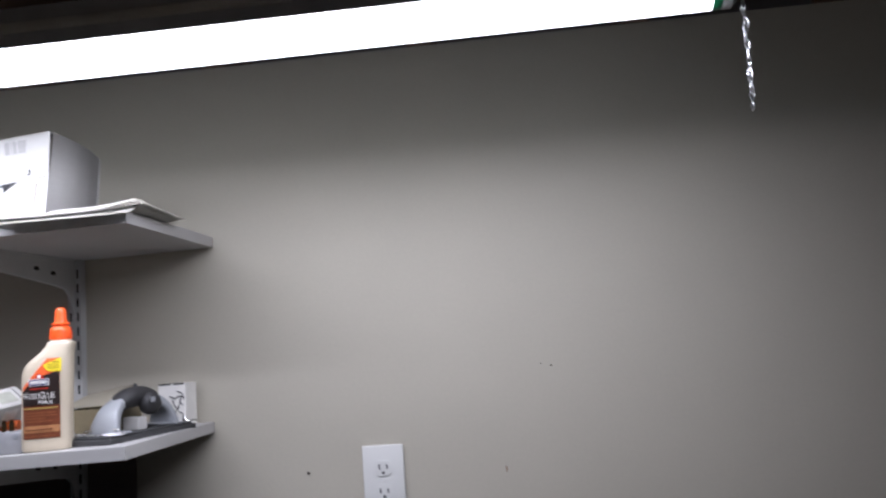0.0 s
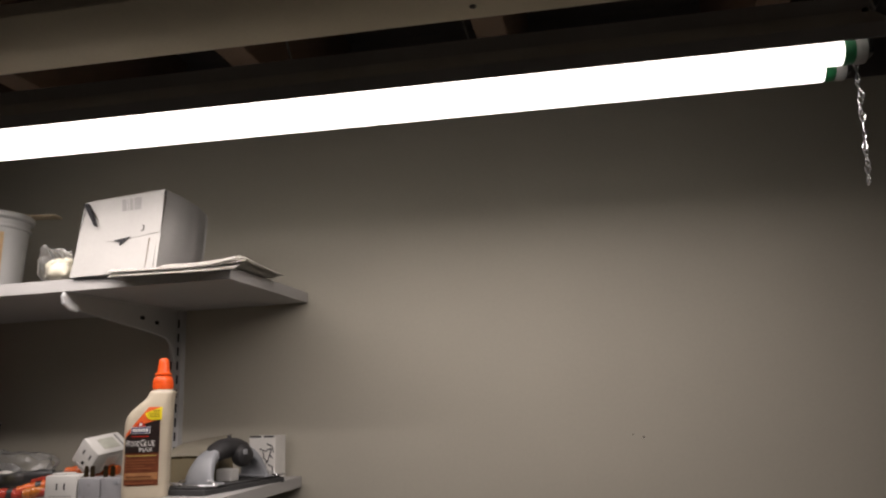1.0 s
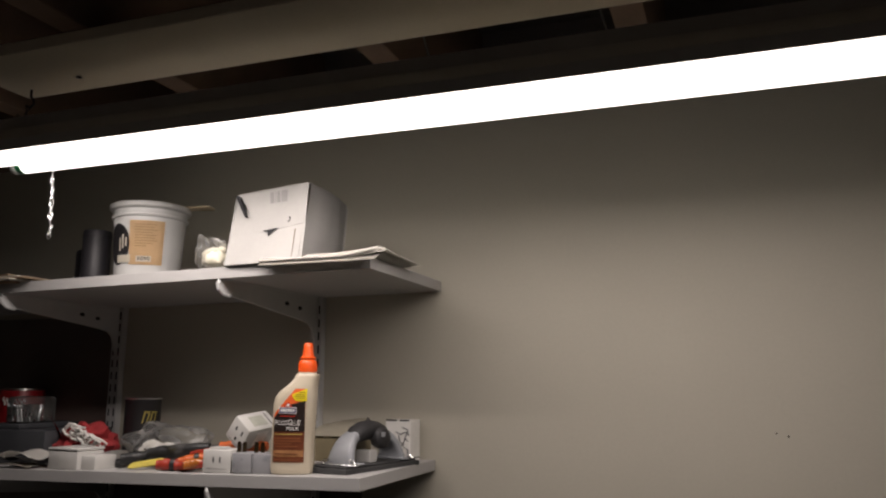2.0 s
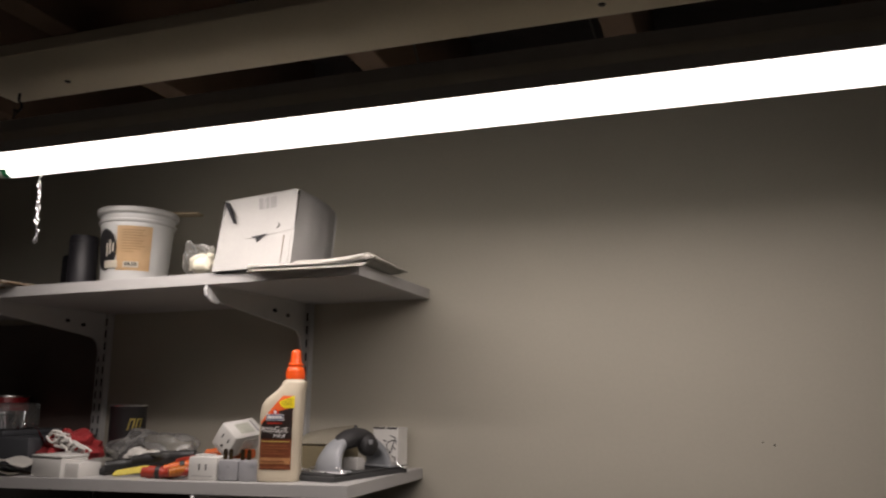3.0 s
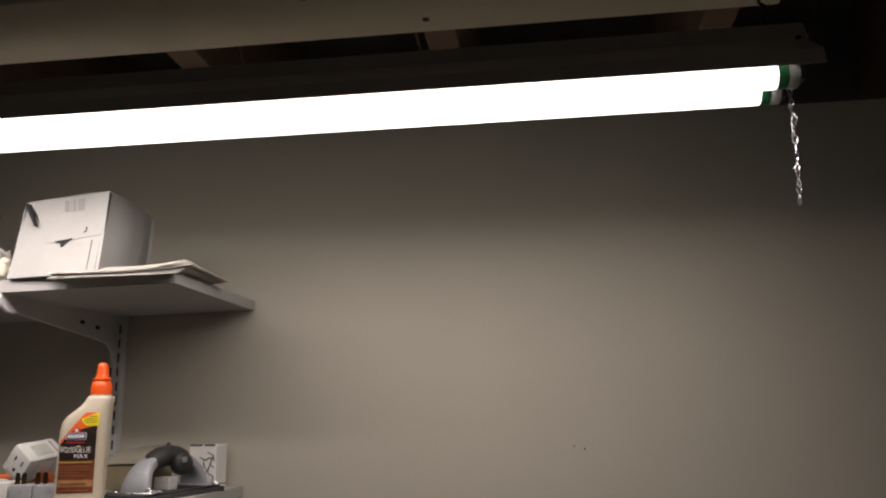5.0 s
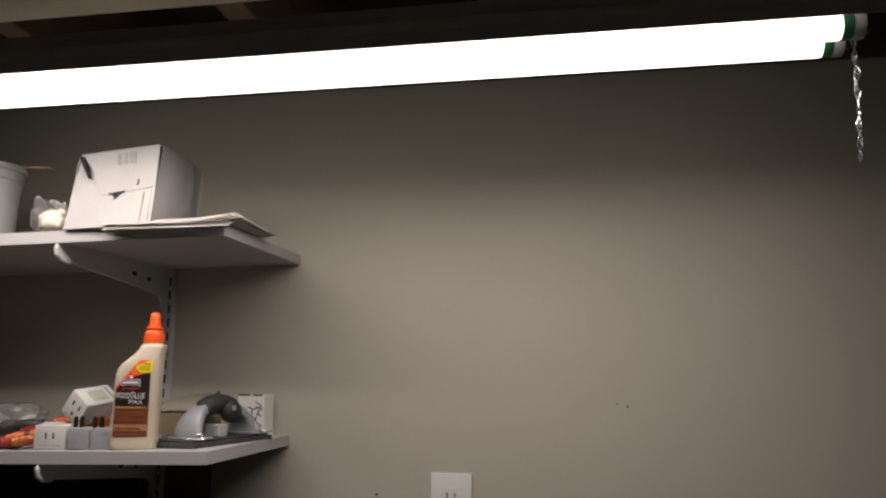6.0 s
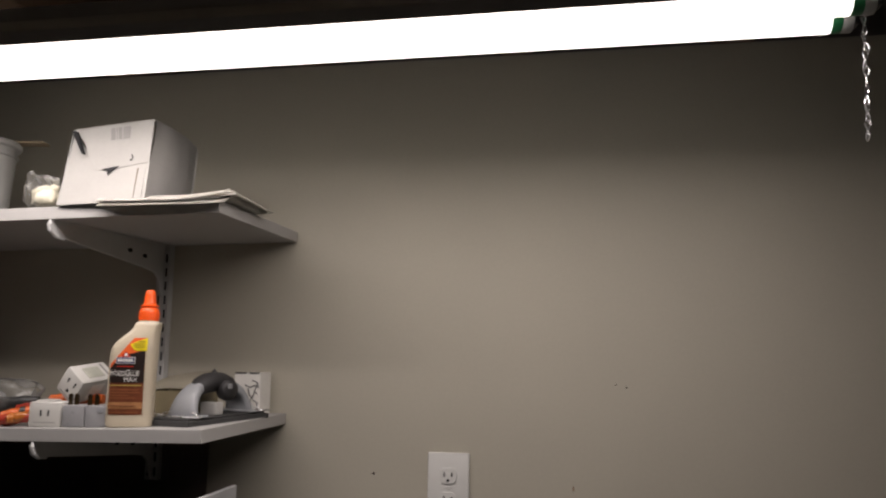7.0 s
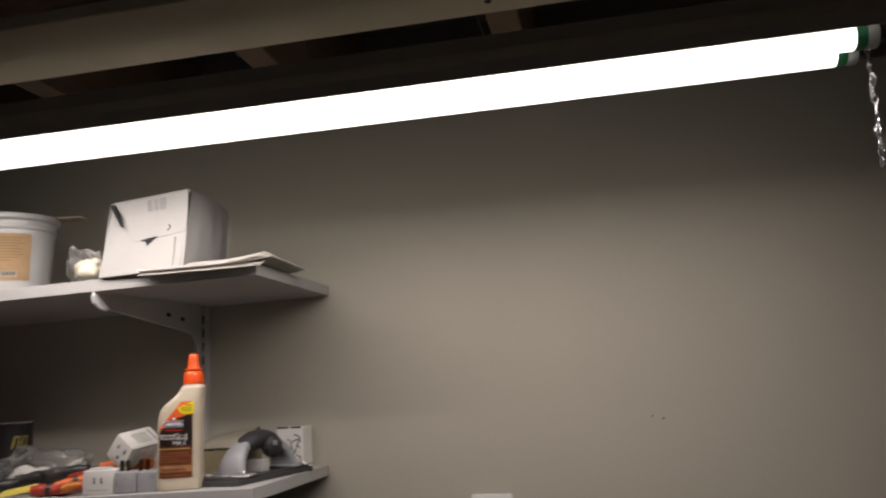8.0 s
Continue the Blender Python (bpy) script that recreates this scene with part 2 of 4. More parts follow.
def brick_bm(x0, x1, y0, y1, z0, z1, bevel=0.0, bm=None, seg=2):
    b = bmesh.new()
    vs = [b.verts.new((x, y, z)) for z in (z0, z1) for x, y in ((x0, y0), (x1, y0), (x1, y1), (x0, y1))]
    for f in ((0, 3, 2, 1), (4, 5, 6, 7), (0, 1, 5, 4), (1, 2, 6, 5), (2, 3, 7, 6), (3, 0, 4, 7)):
        b.faces.new([vs[i] for i in f])
    if bevel:
        bmesh.ops.bevel(b, geom=list(b.edges), offset=bevel, segments=seg, affect="EDGES", profile=0.5)
    return merged(bm, b)


def merged(bm, b):
    if bm is None:
        return b
    me = bpy.data.meshes.new("tmp")
    b.to_mesh(me)
    b.free()
    bm.from_mesh(me)
    bpy.data.meshes.remove(me)
    return bm


def moved(bm, m):
    bmesh.ops.transform(bm, matrix=m, verts=bm.verts)
    return bm


def lathe(profile, n=48, cap=True, bm=None):
    """A turned shape about z from (radius, height) pairs."""
    b = bmesh.new()
    rings = [[b.verts.new((r * math.cos(2 * math.pi * i / n), r * math.sin(2 * math.pi * i / n), z)) for i in range(n)] for r, z in profile]
    for a, c in zip(rings, rings[1:]):
        for i in range(n):
            b.faces.new((a[i], a[(i + 1) % n], c[(i + 1) % n], c[i]))
    if cap:
        b.faces.new(rings[0][::-1])
        b.faces.new(rings[-1])
    return merged(bm, b)


def prism(points, y0, y1, bevel=0.0, bm=None):
    """A plate with the outline (x, z), from y0 to y1."""
    b = bmesh.new()
    a = [b.verts.new((x, y0, z)) for x, z in points]
    c = [b.verts.new((x, y1, z)) for x, z in points]
    b.faces.new(a)
    b.faces.new(c[::-1])
    for i in range(len(a)):
        j = (i + 1) % len(a)
        b.faces.new((a[i], c[i], c[j], a[j]))
    if bevel:
        bmesh.ops.bevel(b, geom=list(b.edges), offset=bevel, segments=2, affect="EDGES")
    return merged(bm, b)


def rope(path, r, n=8, closed=False, bm=None, flat=1.0):
    """A round bar along a path of points; r a number or one for each point."""
    b = bmesh.new()
    pts = [Vector(p) for p in path]
    rings, up = [], Vector((0.13, 0.21, 1)).normalized()
    for i, p in enumerate(pts):
        prev = pts[i - 1] if (i or closed) else p
        nxt = pts[(i + 1) % len(pts)] if (i + 1 < len(pts) or closed) else p
        d = (nxt - prev).normalized()
        side = d.cross(up)
        side = side.normalized() if side.length > 1e-4 else d.orthogonal().normalized()
        top = side.cross(d)
        rad = r[i] if isinstance(r, (list, tuple)) else r
        rings.append([b.verts.new(p + rad * (math.cos(2 * math.pi * k / n) * side + flat * math.sin(2 * math.pi * k / n) * top)) for k in range(n)])
    pairs = list(zip(rings, rings[1:])) + ([(rings[-1], rings[0])] if closed else [])
    for a, c in pairs:
        for k in range(n):
            b.faces.new((a[k], a[(k + 1) % n], c[(k + 1) % n], c[k]))
    if not closed:
        b.faces.new(rings[0][::-1])
        b.faces.new(rings[-1])
    return merged(bm, b)


def lump(radius, seed, amount=0.25, freq=2.5, squash=(1, 1, 1), sub=3, bm=None, at=(0, 0, 0)):
    b = bmesh.new()
    bmesh.ops.create_icosphere(b, subdivisions=sub, radius=1)
    for v in b.verts:
        d = 1 + amount * noise.noise(v.co * freq + Vector((seed * 7.3, seed * 1.7, seed * 3.1)))
        v.co = Vector((v.co.x * squash[0], v.co.y * squash[1], v.co.z * squash[2])) * d * radius + Vector(at)
    return merged(bm, b)


def lettering(text, size, width=None):
    """The built-in font's letters as a flat mesh in x and z, from the origin to the right."""
    cu = bpy.data.curves.new("letters", "FONT")
    cu.body, cu.size, cu.resolution_u = text, size, 3
    ob = bpy.data.objects.new("letters", cu)
    scene.collection.objects.link(ob)
    me = bpy.data.meshes.new_from_object(ob.evaluated_get(bpy.context.evaluated_depsgraph_get()))
    bpy.data.objects.remove(ob)
    b = bmesh.new()
    b.from_mesh(me)
    bpy.data.meshes.remove(me)
    wide = max(v.co.x for v in b.verts) - min(v.co.x for v in b.verts)
    k = width / wide if width else 1
    for v in b.verts:
        v.co = Vector((v.co.x * k, 0, v.co.y))
    return b


# ---- the room ----
FLOOR_Z, WALL_TOP = -0.25, 1.889


def structure(name, bm, material, label):
    return tagged(part(name, bm, material), label, name.split("_")[0], kind="structure")


# unseen floor, its pale colour chosen to bounce lamp light upward
structure("floor", brick_bm(-3.2, 3.2, -2.4, 0.2, FLOOR_Z - 0.1, FLOOR_Z), FLOOR, "unseen floor, pale so that light bounces up to the board")
wall = structure("wall_north", brick_bm(-3.2, 3.2, 0.0, 0.2, FLOOR_Z, WALL_TOP), WALL, "greige painted wall with small marks and holes")
# unseen walls added to close the room; their tone sets the bounced fill
structure("wall_south", brick_bm(-3.2, 3.2, -2.4, -2.3, FLOOR_Z, 2.13), ROOMWALL, "unseen plain wall added behind the camera to return light")
structure("wall_west", brick_bm(-3.3, -3.2, -2.4, 0.2, FLOOR_Z, 2.13), ROOMWALL, "unseen plain side wall added to close the room")
structure("wall_east", brick_bm(3.2, 3.3, -2.4, 0.2, FLOOR_Z, 2.13), ROOMWALL, "unseen plain side wall added to close the room")

# near-black sheet added over the left wall, which also cuts bounce there
structure("wall_panel", brick_bm(-3.19, -0.999, -0.004, -0.0006, 0.4, 1.53), PANEL, "dark brown sheet added over the left of the wall")
# dark colour stands in for the low shelf's shadow on the wall below
structure("wall_panel_2", brick_bm(-0.998, -0.40, -0.0035, -0.0006, 0.4, 1.205), PANEL, "dark sheet standing in for the low shelf's shadow on the wall")


def ceiling():
    bm = brick_bm(-3.2, 3.2, -2.4, 0.2, 2.13, 2.16)
    structure("ceiling", bm, BAY, "dark unfinished subfloor between open joists")
    rim = brick_bm(-3.2, 3.2, 0.15, 0.2, WALL_TOP, 2.13)
    structure("trim", rim, BAY, "dark rim board above the wall")
    for n in range(-7, 8):
        x = 0.120 + n * 0.3785
        j = part("ceiling_joist", brick_bm(x, x + 0.045, -2.299, 0.148, WALL_TOP + 0.001, 2.129, 0.002), CEIL_WOOD)
        tagged(j, "rough brown wooden ceiling joist in the dark", "joist", "ceiling joists", "structure")


ceiling()

# a flat painted board under the joists, from which the lamp hangs
beam = thing("ceiling_board", "cream painted flat board under the joists with nail heads", "board")
part("board", brick_bm(-0.863, 0.578, -0.543, -0.393, 1.870, WALL_TOP, 0.002), BEAM, beam)
for nx, ny in ((0.135, -0.427), (-0.003, -0.502), (-0.704, -0.442), (0.425, -0.453), (0.271, -0.519)):
    nail = part("nail", moved(lathe([(0.0045, -0.001), (0.005, 0.0), (0.0035, 0.0012)], 10), pose(nx, ny, 1.8695, 180)), DARKMETAL, beam, "dark nail head")


# ---- shelving ----
SHELF_X0, SHELF_X1, DEPTH = -2.1, -0.249, 0.306
LOW, TOP = 1.257, 1.578


def low(x):
    """Height of the low shelf, which drops a little towards its far end."""
    return LOW + 0.0227 * (x + 0.257)


def top(x):
    return TOP + 0.0169 * (x + 0.248)


def shelf(name, z, x1, drop, label):
    s = thing(name, label, "shelf", pose(x1, 0, z, 0, drop, 0), "wall shelves")
    part("board", brick_bm(SHELF_X0 - x1, -0.0008, -DEPTH + 0.0008, -0.001, -0.018, 0, 0.0004), MELAMINE, s)
    part("edge_band", brick_bm(SHELF_X0 - x1, 0, -DEPTH, -DEPTH + 0.0008, -0.0182, 0.0001, 0.0003), MELAMINE, s)
    part("edge_band", brick_bm(-0.0008, 0, -DEPTH + 0.0008, -0.001, -0.0182, 0.0001, 0.0003), MELAMINE, s)
    return s


shelf("wall_shelf", TOP, -0.248, -0.97, "white melamine shelf crowded with containers and papers")
shelf("wall_shelf", LOW, -0.257, -1.30, "white melamine shelf crowded with glue and tools")


def standard(x):
    s = thing("shelf_standard", "white steel slotted shelf upright on the wall", "upright", pose(x, 0, 0), "shelf uprights")
    bm = brick_bm(-0.0125, 0.0125, -0.003, -0.0005, 1.135, 1.557)
    for side in (-0.0125, 0.0105):
        brick_bm(side, side + 0.002, -0.014, -0.003, 1.135, 1.557, bm=bm)
    brick_bm(-0.0125, 0.0125, -0.016, -0.014, 1.135, 1.557, 0.0004, bm=bm)
    part("channel", bm, STEEL_WHITE, s)
    z = 1.142
    slot = None
    while z < 1.53:
        for sx in (-0.0065, 0.0065):
            if slot is None:
                slot = part("slot", brick_bm(-0.0016, 0.0016, -0.0006, 0, 0, 0.0155), SLOT, s)
                slot.location = (sx, -0.016, z)
            else:
                c = bpy.data.objects.new("slot", slot.data)
                scene.collection.objects.link(c)
                c.parent, c.location = s, (sx, -0.016, z)
        z += 0.0254
    return s


def bracket(x, z, turn):
    b = thing("shelf_bracket", "white pressed steel shelf bracket under a shelf", "bracket", pose(x, -0.016, z, 0, 0, turn), "shelf brackets")
    # outline in y (out from the wall) and height, as a folded blade
    outline = [(0.0, 0.0), (0.284, 0.0), (0.290, -0.006), (0.288, -0.016), (0.276, -0.0235), (0.06, -0.047), (0.028, -0.052), (0.016, -0.062), (0.010, -0.080), (0.004, -0.094), (0.0, -0.096)]
    bm = prism(outline, -0.0022, 0.0022)
    moved(bm, Matrix.Rotation(radians(-90), 4, "Z"))
    brick_bm(-0.0055, 0.0055, -0.286, -0.004, -0.0016, 0, bm=bm)
    part("blade", bm, STEEL_WHITE, b)
    # rolled front tip, wider than the blade
    tip = rope([(0, -0.287, -0.001), (0, -0.291, -0.007), (0, -0.289, -0.016), (0, -0.278, -0.0235), (0, -0.26, -0.0265)], [0.0030, 0.0036, 0.0036, 0.0032, 0.0022], 10)
    part("tip", tip, STEEL_WHITE, b, smooth=True)
    for hy, hz, w in ((-0.102, -0.022, 0.014), (-0.060, -0.027, 0.013)):
        hole = prism([(hy + w / 2 * math.cos(a), hz + 0.0038 * math.sin(a)) for a in np.linspace(0, 2 * math.pi, 14, endpoint=False)], -0.0026, 0.0026)
        moved(hole, Matrix.Rotation(radians(90), 4, "Z"))
        part("hole", hole, SLOT, b)
    return b


for sx in (-0.500, -0.983, -1.60):
    standard(sx)
    for sz in (top(sx) - 0.0185, low(sx) - 0.0185):
        bracket(sx, sz, -3.3 if sx > -0.6 else 0)


# ---- hanging tube lamp ----
def lamp():
    cx = (TUBE_X0 + TUBE_X1) / 2
    half = 0.692
    l = thing("hanging_tube_lamp", "shop lamp with two lit tubes under a white enamel reflector", "lamp", pose(cx, 0, 0))
    # folded sheet: near lip, near wing, channel, far wing, far lip
    prof = [(-0.5707, 1.7105), (-0.5674, 1.727), (-0.5179, 1.7633), (-0.5157, 1.782), (-0.4464, 1.7941), (-0.4431, 1.7754), (-0.3985, 1.764), (-0.395, 1.7575)]
    bm = bmesh.new()
    t = 0.0012
    inner = [(y + 0.0003, z - t) for y, z in prof]
    loop = prof + inner[::-1]
    ends = [[bm.verts.new((x, y, z)) for y, z in loop] for x in (-half, half)]
    n = len(loop)
    for i in range(n):
        bm.faces.new((ends[0][i], ends[0][(i + 1) % n], ends[1][(i + 1) % n], ends[1][i]))
    for e in ends:
        for i in range(len(prof) - 1):
            bm.faces.new((e[i], e[i + 1], e[n - 2 - i], e[n - 1 - i]))
    part("reflector", bm, REFLECTOR, l)
    for sx in (-1, 1):
        x = sx * (half + 0.001)
        e = bmesh.new()
        vs = [e.verts.new((x, y, z)) for y, z in ((-0.5267, 1.7589), (-0.5157, 1.7809), (-0.4464, 1.793), (-0.4343, 1.7743))]
        ws = [e.verts.new((x - sx * 0.002, v.co.y, v.co.z)) for v in vs]
        e.faces.new(vs)
        e.faces.new(ws[::-1])
        for i in range(4):
            e.faces.new((vs[i], vs[(i + 1) % 4], ws[(i + 1) % 4], ws[i]))
        part("end_plate", e, REFLECTOR, l)
    for ty, tz in TUBES:
        r = 0.0141
        near = ty < -0.48
        x0, x1 = TUBE_X0 - cx - (0.012 if near else 0.0), TUBE_X1 - cx - (0.0065 if near else 0.004)

        def ring(name, a, b, rad, material, lab=""):
            bm = moved(lathe([(rad * 0.96, a), (rad, a + 0.001), (rad, b - 0.001), (rad * 0.96, b)], 32), Matrix.Translation((0, ty, tz)) @ Matrix.Rotation(radians(90), 4, "Y"))
            return part(name, bm, material, l, lab, smooth=True)

        ring("tube", x0, x1, r, GLOW, "glowing white tube")
        for s in (-1, 1):
            a = x1 if s > 0 else x0
            ring("end_band", min(a, a + s * 0.011), max(a, a + s * 0.011), r * 1.004, GREEN, "green printed end band")
            ring("end_cap", min(a + s * 0.011, a + s * 0.022), max(a + s * 0.011, a + s * 0.022), r * 1.01, CAPWHITE, "off-white end cap")
            hx = a + s * 0.0255
            sock = brick_bm(hx - 0.003, hx + 0.003, ty - 0.009, ty + 0.009, tz - 0.008, tz + 0.042, 0.002)
            part("tube_socket", sock, BLACKPL, l, "dark tube socket")
    return l


lamp()


def chain_link(w=0.0043, h=0.0116, r=0.00085):
    """One link of jack chain: two open eyes of bent wire, the lower one turned a quarter against the upper."""
    pts = []
    for i in range(12):
        a = math.pi * (0.62 - 1.95 * i / 11)
        c, q = math.cos(a), math.sin(a)
        pts.append((w * c * (0.62 + 0.38 * q), 0.0, h * 0.5 + h * 0.48 * q))
    pts[-1] = (0.0, 0.0, 0.0006)
    return rope(pts + [(0.0, -x, -z) for x, _, z in pts[-2::-1]], r, 6)


def chain(name, label, x, y, z0, links, sway=0.0, seed=1):
    rnd = random.Random(seed)
    c = thing(name, label, "chain", pose(x, y, z0), "lamp chains")
    for i in range(links):
        z = -0.0196 * i - 0.008
        bm = moved(chain_link(), pose(sway * z + rnd.uniform(-0.0007, 0.0007), 0, z, rnd.uniform(-7, 7), rnd.uniform(-9, 9), 15 + rnd.uniform(-40, 40)))
        part("link", bm, ZINC, c, smooth=True)
    return c


chain("hanging_chain", "bright zinc chain hanging free below the lamp end", 0.5640, -0.442, 1.7345, 7, 0.02, 3)
chain("hanging_chain", "bright zinc chain hanging free behind the lamp", -0.7730, -0.4112, 1.7340, 6, -0.05, 5)
# hooks and chain between board and lamp
for hx, hy in ((0.545, -0.425), (-0.822, -0.425)):
    h = thing("ceiling_hook", "dark steel screw hook with short chain to the lamp", "hook", pose(hx, hy, 1.870), "lamp hooks")
    part("hook", rope([(0, 0, 0.01), (0, 0, -0.012), (0.006, 0, -0.018), (0.008, 0, -0.026), (0, 0, -0.032), (-0.008, 0, -0.027)], 0.0022, 8), DARKMETAL, h, smooth=True)
    for i in range(3):
        bm = moved(chain_link(), pose(0.001 * (-1) ** i, -0.006 - 0.010 * i, -0.040 - 0.0185 * i, -28, 0, 30 + 60 * i))
        part("link", bm, DARKMETAL, h, smooth=True)
cord = thing("power_cord", "grey power cord looping up from the lamp end to the joists", "cord", pose(0, 0, 0))
part("cord", rope([(0.564, -0.47, 1.794), (0.569, -0.474, 1.783), (0.577, -0.478, 1.786), (0.587, -0.476, 1.804), (0.596, -0.47, 1.825), (0.604, -0.46, 1.848), (0.608, -0.43, 2.0), (0.608, -0.4, 2.128)], 0.0036, 8), CABLE, cord, smooth=True)
for wx, wy, seed in ((-0.165, -0.30, 1), (0.105, -0.30, 2)):
    w = thing("loose_wire", "thin pale wire end hanging between the joists", "wire", pose(wx, wy, 1.89))
    part("wire", rope([(-0.006, 0.0, 0.235), (-0.012, 0, 0.06), (0.0, 0, 0.012), (0.005, 0, -0.006), (0.018, -0.004, -0.014)], 0.0016, 6), CAPWHITE, w, smooth=True)


# ---- wall details ----
def outlet():
    o = thing("wall_outlet", "white duplex power outlet with cover plate on the wall", "outlet", pose(0.0345, 0, 1.1435))
    bm = brick_bm(-0.035, 0.035, -0.006, -0.0005, -0.0572, 0.0572, 0.0025)
    part("cover_plate", bm, PLATE, o, smooth=True)
    for dz in (0.0195, -0.0195):
        pts = []
        for i in range(28):
            a = 2 * math.pi * i / 28
            pts.append((0.0145 * math.cos(a), max(-0.0126, min(0.0126, 0.0168 * math.sin(a))) + dz))
        face = part("socket", prism(pts, -0.0078, -0.0055, 0.0006), PLATE, o)
        for sx, hh in ((-0.0063, 0.0042), (0.0063, 0.0034)):
            part("slot", brick_bm(sx - 0.0011, sx + 0.0011, -0.0083, -0.0075, dz + 0.0025 - hh, dz + 0.0025 + hh), SLOT, face)
        part("ground_hole", prism([(0.0026 * math.cos(a), dz - 0.0075 + max(-0.0018, 0.0027 * math.sin(a))) for a in np.linspace(0, 2 * math.pi, 14, endpoint=False)], -0.0083, -0.0075), SLOT, face)
    part("screw", prism([(0.0032 * math.cos(a), 0.0032 * math.sin(a)) for a in np.linspace(0, 2 * math.pi, 14, endpoint=False)], -0.0075, -0.0058, 0.0004), PLATE, o)


outlet()


def mark(x, z, w, h, material, label, seed):
    rnd = random.Random(seed)
    pts = [(w * math.cos(a) * rnd.uniform(0.6, 1.1), h * math.sin(a) * rnd.uniform(0.6, 1.1)) for a in np.linspace(0, 2 * math.pi, 11, endpoint=False)]
    m = part("wall_mark", prism(pts, -0.0012, -0.0003), material)
    m.matrix_world = pose(x, 0, z)
    tagged(m, label, "mark", "wall marks")


mark(0.327, 1.314, 0.0022, 0.0019, SPOTDARK, "small dark screw hole in the painted wall", 1)
mark(0.310, 1.318, 0.0016, 0.0014, SPOTDARK, "small dark screw hole in the painted wall", 2)
mark(-0.095, 1.161, 0.0032, 0.0026, SPOTDARK, "black nail hole in the painted wall", 3)
mark(0.240, 1.150, 0.0022, 0.0055, SPOTRUST, "rust brown scuff on the painted wall", 4)

make_part = part


# ---- top shelf: pail, box, bag, papers ----
def shell_patch(radius_at, a0, a1, z0, z1, lift, nu=14, nv=6, thick=0.0006, oval=False):
    """A label wrapped on a turned body: between two angles and two heights, lifted off the surface."""
    bm = bmesh.new()
    grid = []
    for j in range(nv + 1):
        z = z0 + (z1 - z0) * j / nv
        row = []
        for i in range(nu + 1):
            a = a0 + (a1 - a0) * i / nu
            if oval:
                a = (a0 + a1) / 2 + (a - (a0 + a1) / 2) * max(0.12, math.sqrt(max(0, 1 - (2 * j / nv - 1) ** 2)))
            r = radius_at(z) + lift
            row.append(bm.verts.new((r * math.cos(a), r * math.sin(a), z)))
        grid.append(row)
    for j in range(nv):
        for i in range(nu):
            bm.faces.new((grid[j][i], grid[j][i + 1], grid[j + 1][i + 1], grid[j + 1][i]))
    bmesh.ops.solidify(bm, geom=list(bm.faces), thickness=thick)
    return bm


def pail():
    px, py = -0.7275, -0.229
    p = thing("plastic_pail", "white plastic pail with tan and black label on the shelf", "pail", pose(px, py, top(px)))
    h, rb, rt = 0.142, 0.0555, 0.0640
    part = lambda name, bm, *a, **k: make_part(name, moved(bm, Matrix.Diagonal((1, 1, 0.945, 1))), *a, **k)
    rad = lambda z: rb + (rt - rb) * z / h
    prof = [(rb - 0.006, 0.0), (rb - 0.001, 0.001), (rb, 0.004), (rad(0.112), 0.112), (rad(0.113) + 0.003, 0.1135), (rad(0.117) + 0.0032, 0.117), (rad(0.118), 0.1185),
            (rad(0.128), 0.128), (rt + 0.004, 0.1295), (rt + 0.0055, 0.1315), (rt + 0.0055, 0.138), (rt + 0.003, 0.1405), (rt - 0.001, 0.1408), (rt - 0.003, 0.137), (rb - 0.004, 0.006), (0.001, 0.005)]
    part("body", lathe(prof, 64), PAILWHITE, p, smooth=True)
    toward = math.radians(-50)
    # tan panel, dark oval panel at its side, print lines and a code block
    panel = part("label", shell_patch(rad, toward - 0.55, toward + 0.42, 0.022, 0.104, 0.0008), PAILTAN, p, "tan paper label")
    picture = part("label_picture", shell_patch(rad, toward - 1.42, toward - 0.54, 0.022, 0.100, 0.0010, 14, 14, oval=True), PAILDARK, p, "black printed picture panel")
    part("label_scroll", shell_patch(rad, toward - 0.98, toward - 0.50, 0.026, 0.040, 0.0018), PAILCREAM, picture, "cream scroll on the label")
    for k in range(3):
        part("picture_figure", shell_patch(rad, toward - 0.90 + 0.11 * k, toward - 0.84 + 0.11 * k, 0.048 + 0.004 * k, 0.072 + 0.006 * (k % 2), 0.0018, 3, 2), PAILCREAM, picture)
    for k in range(9):
        w = (0.36, 0.33, 0.38, 0.30, 0.36, 0.34, 0.38, 0.31, 0.2)[k]
        part("print_line", shell_patch(rad, toward - 0.38, toward - 0.38 + w * 1.6, 0.0955 - 0.0050 * k, 0.0970 - 0.0050 * k, 0.0017, 8, 1), TANPRINT, panel)
    part("code_panel", shell_patch(rad, toward - 0.33, toward + 0.10, 0.027, 0.038, 0.0017, 8, 1), PAILCREAM, panel)
    for k in range(11):
        a = toward - 0.27 + 0.031 * k
        part("code_bar", shell_patch(rad, a, a + (0.010 if k % 3 else 0.018), 0.030, 0.0365, 0.0026, 1, 1), INK, panel)
    s = part("stir_stick", brick_bm(-0.12, 0.032, -0.013, 0.013, -0.0022, 0.0022, 0.0015), STICK)
    s.matrix_world = pose(px + 0.070, py + 0.035, top(px) + 0.1350, 0, 0, 10)
    tagged(s, "flat wooden stir stick lying across the pail rim", "stick")


pail()


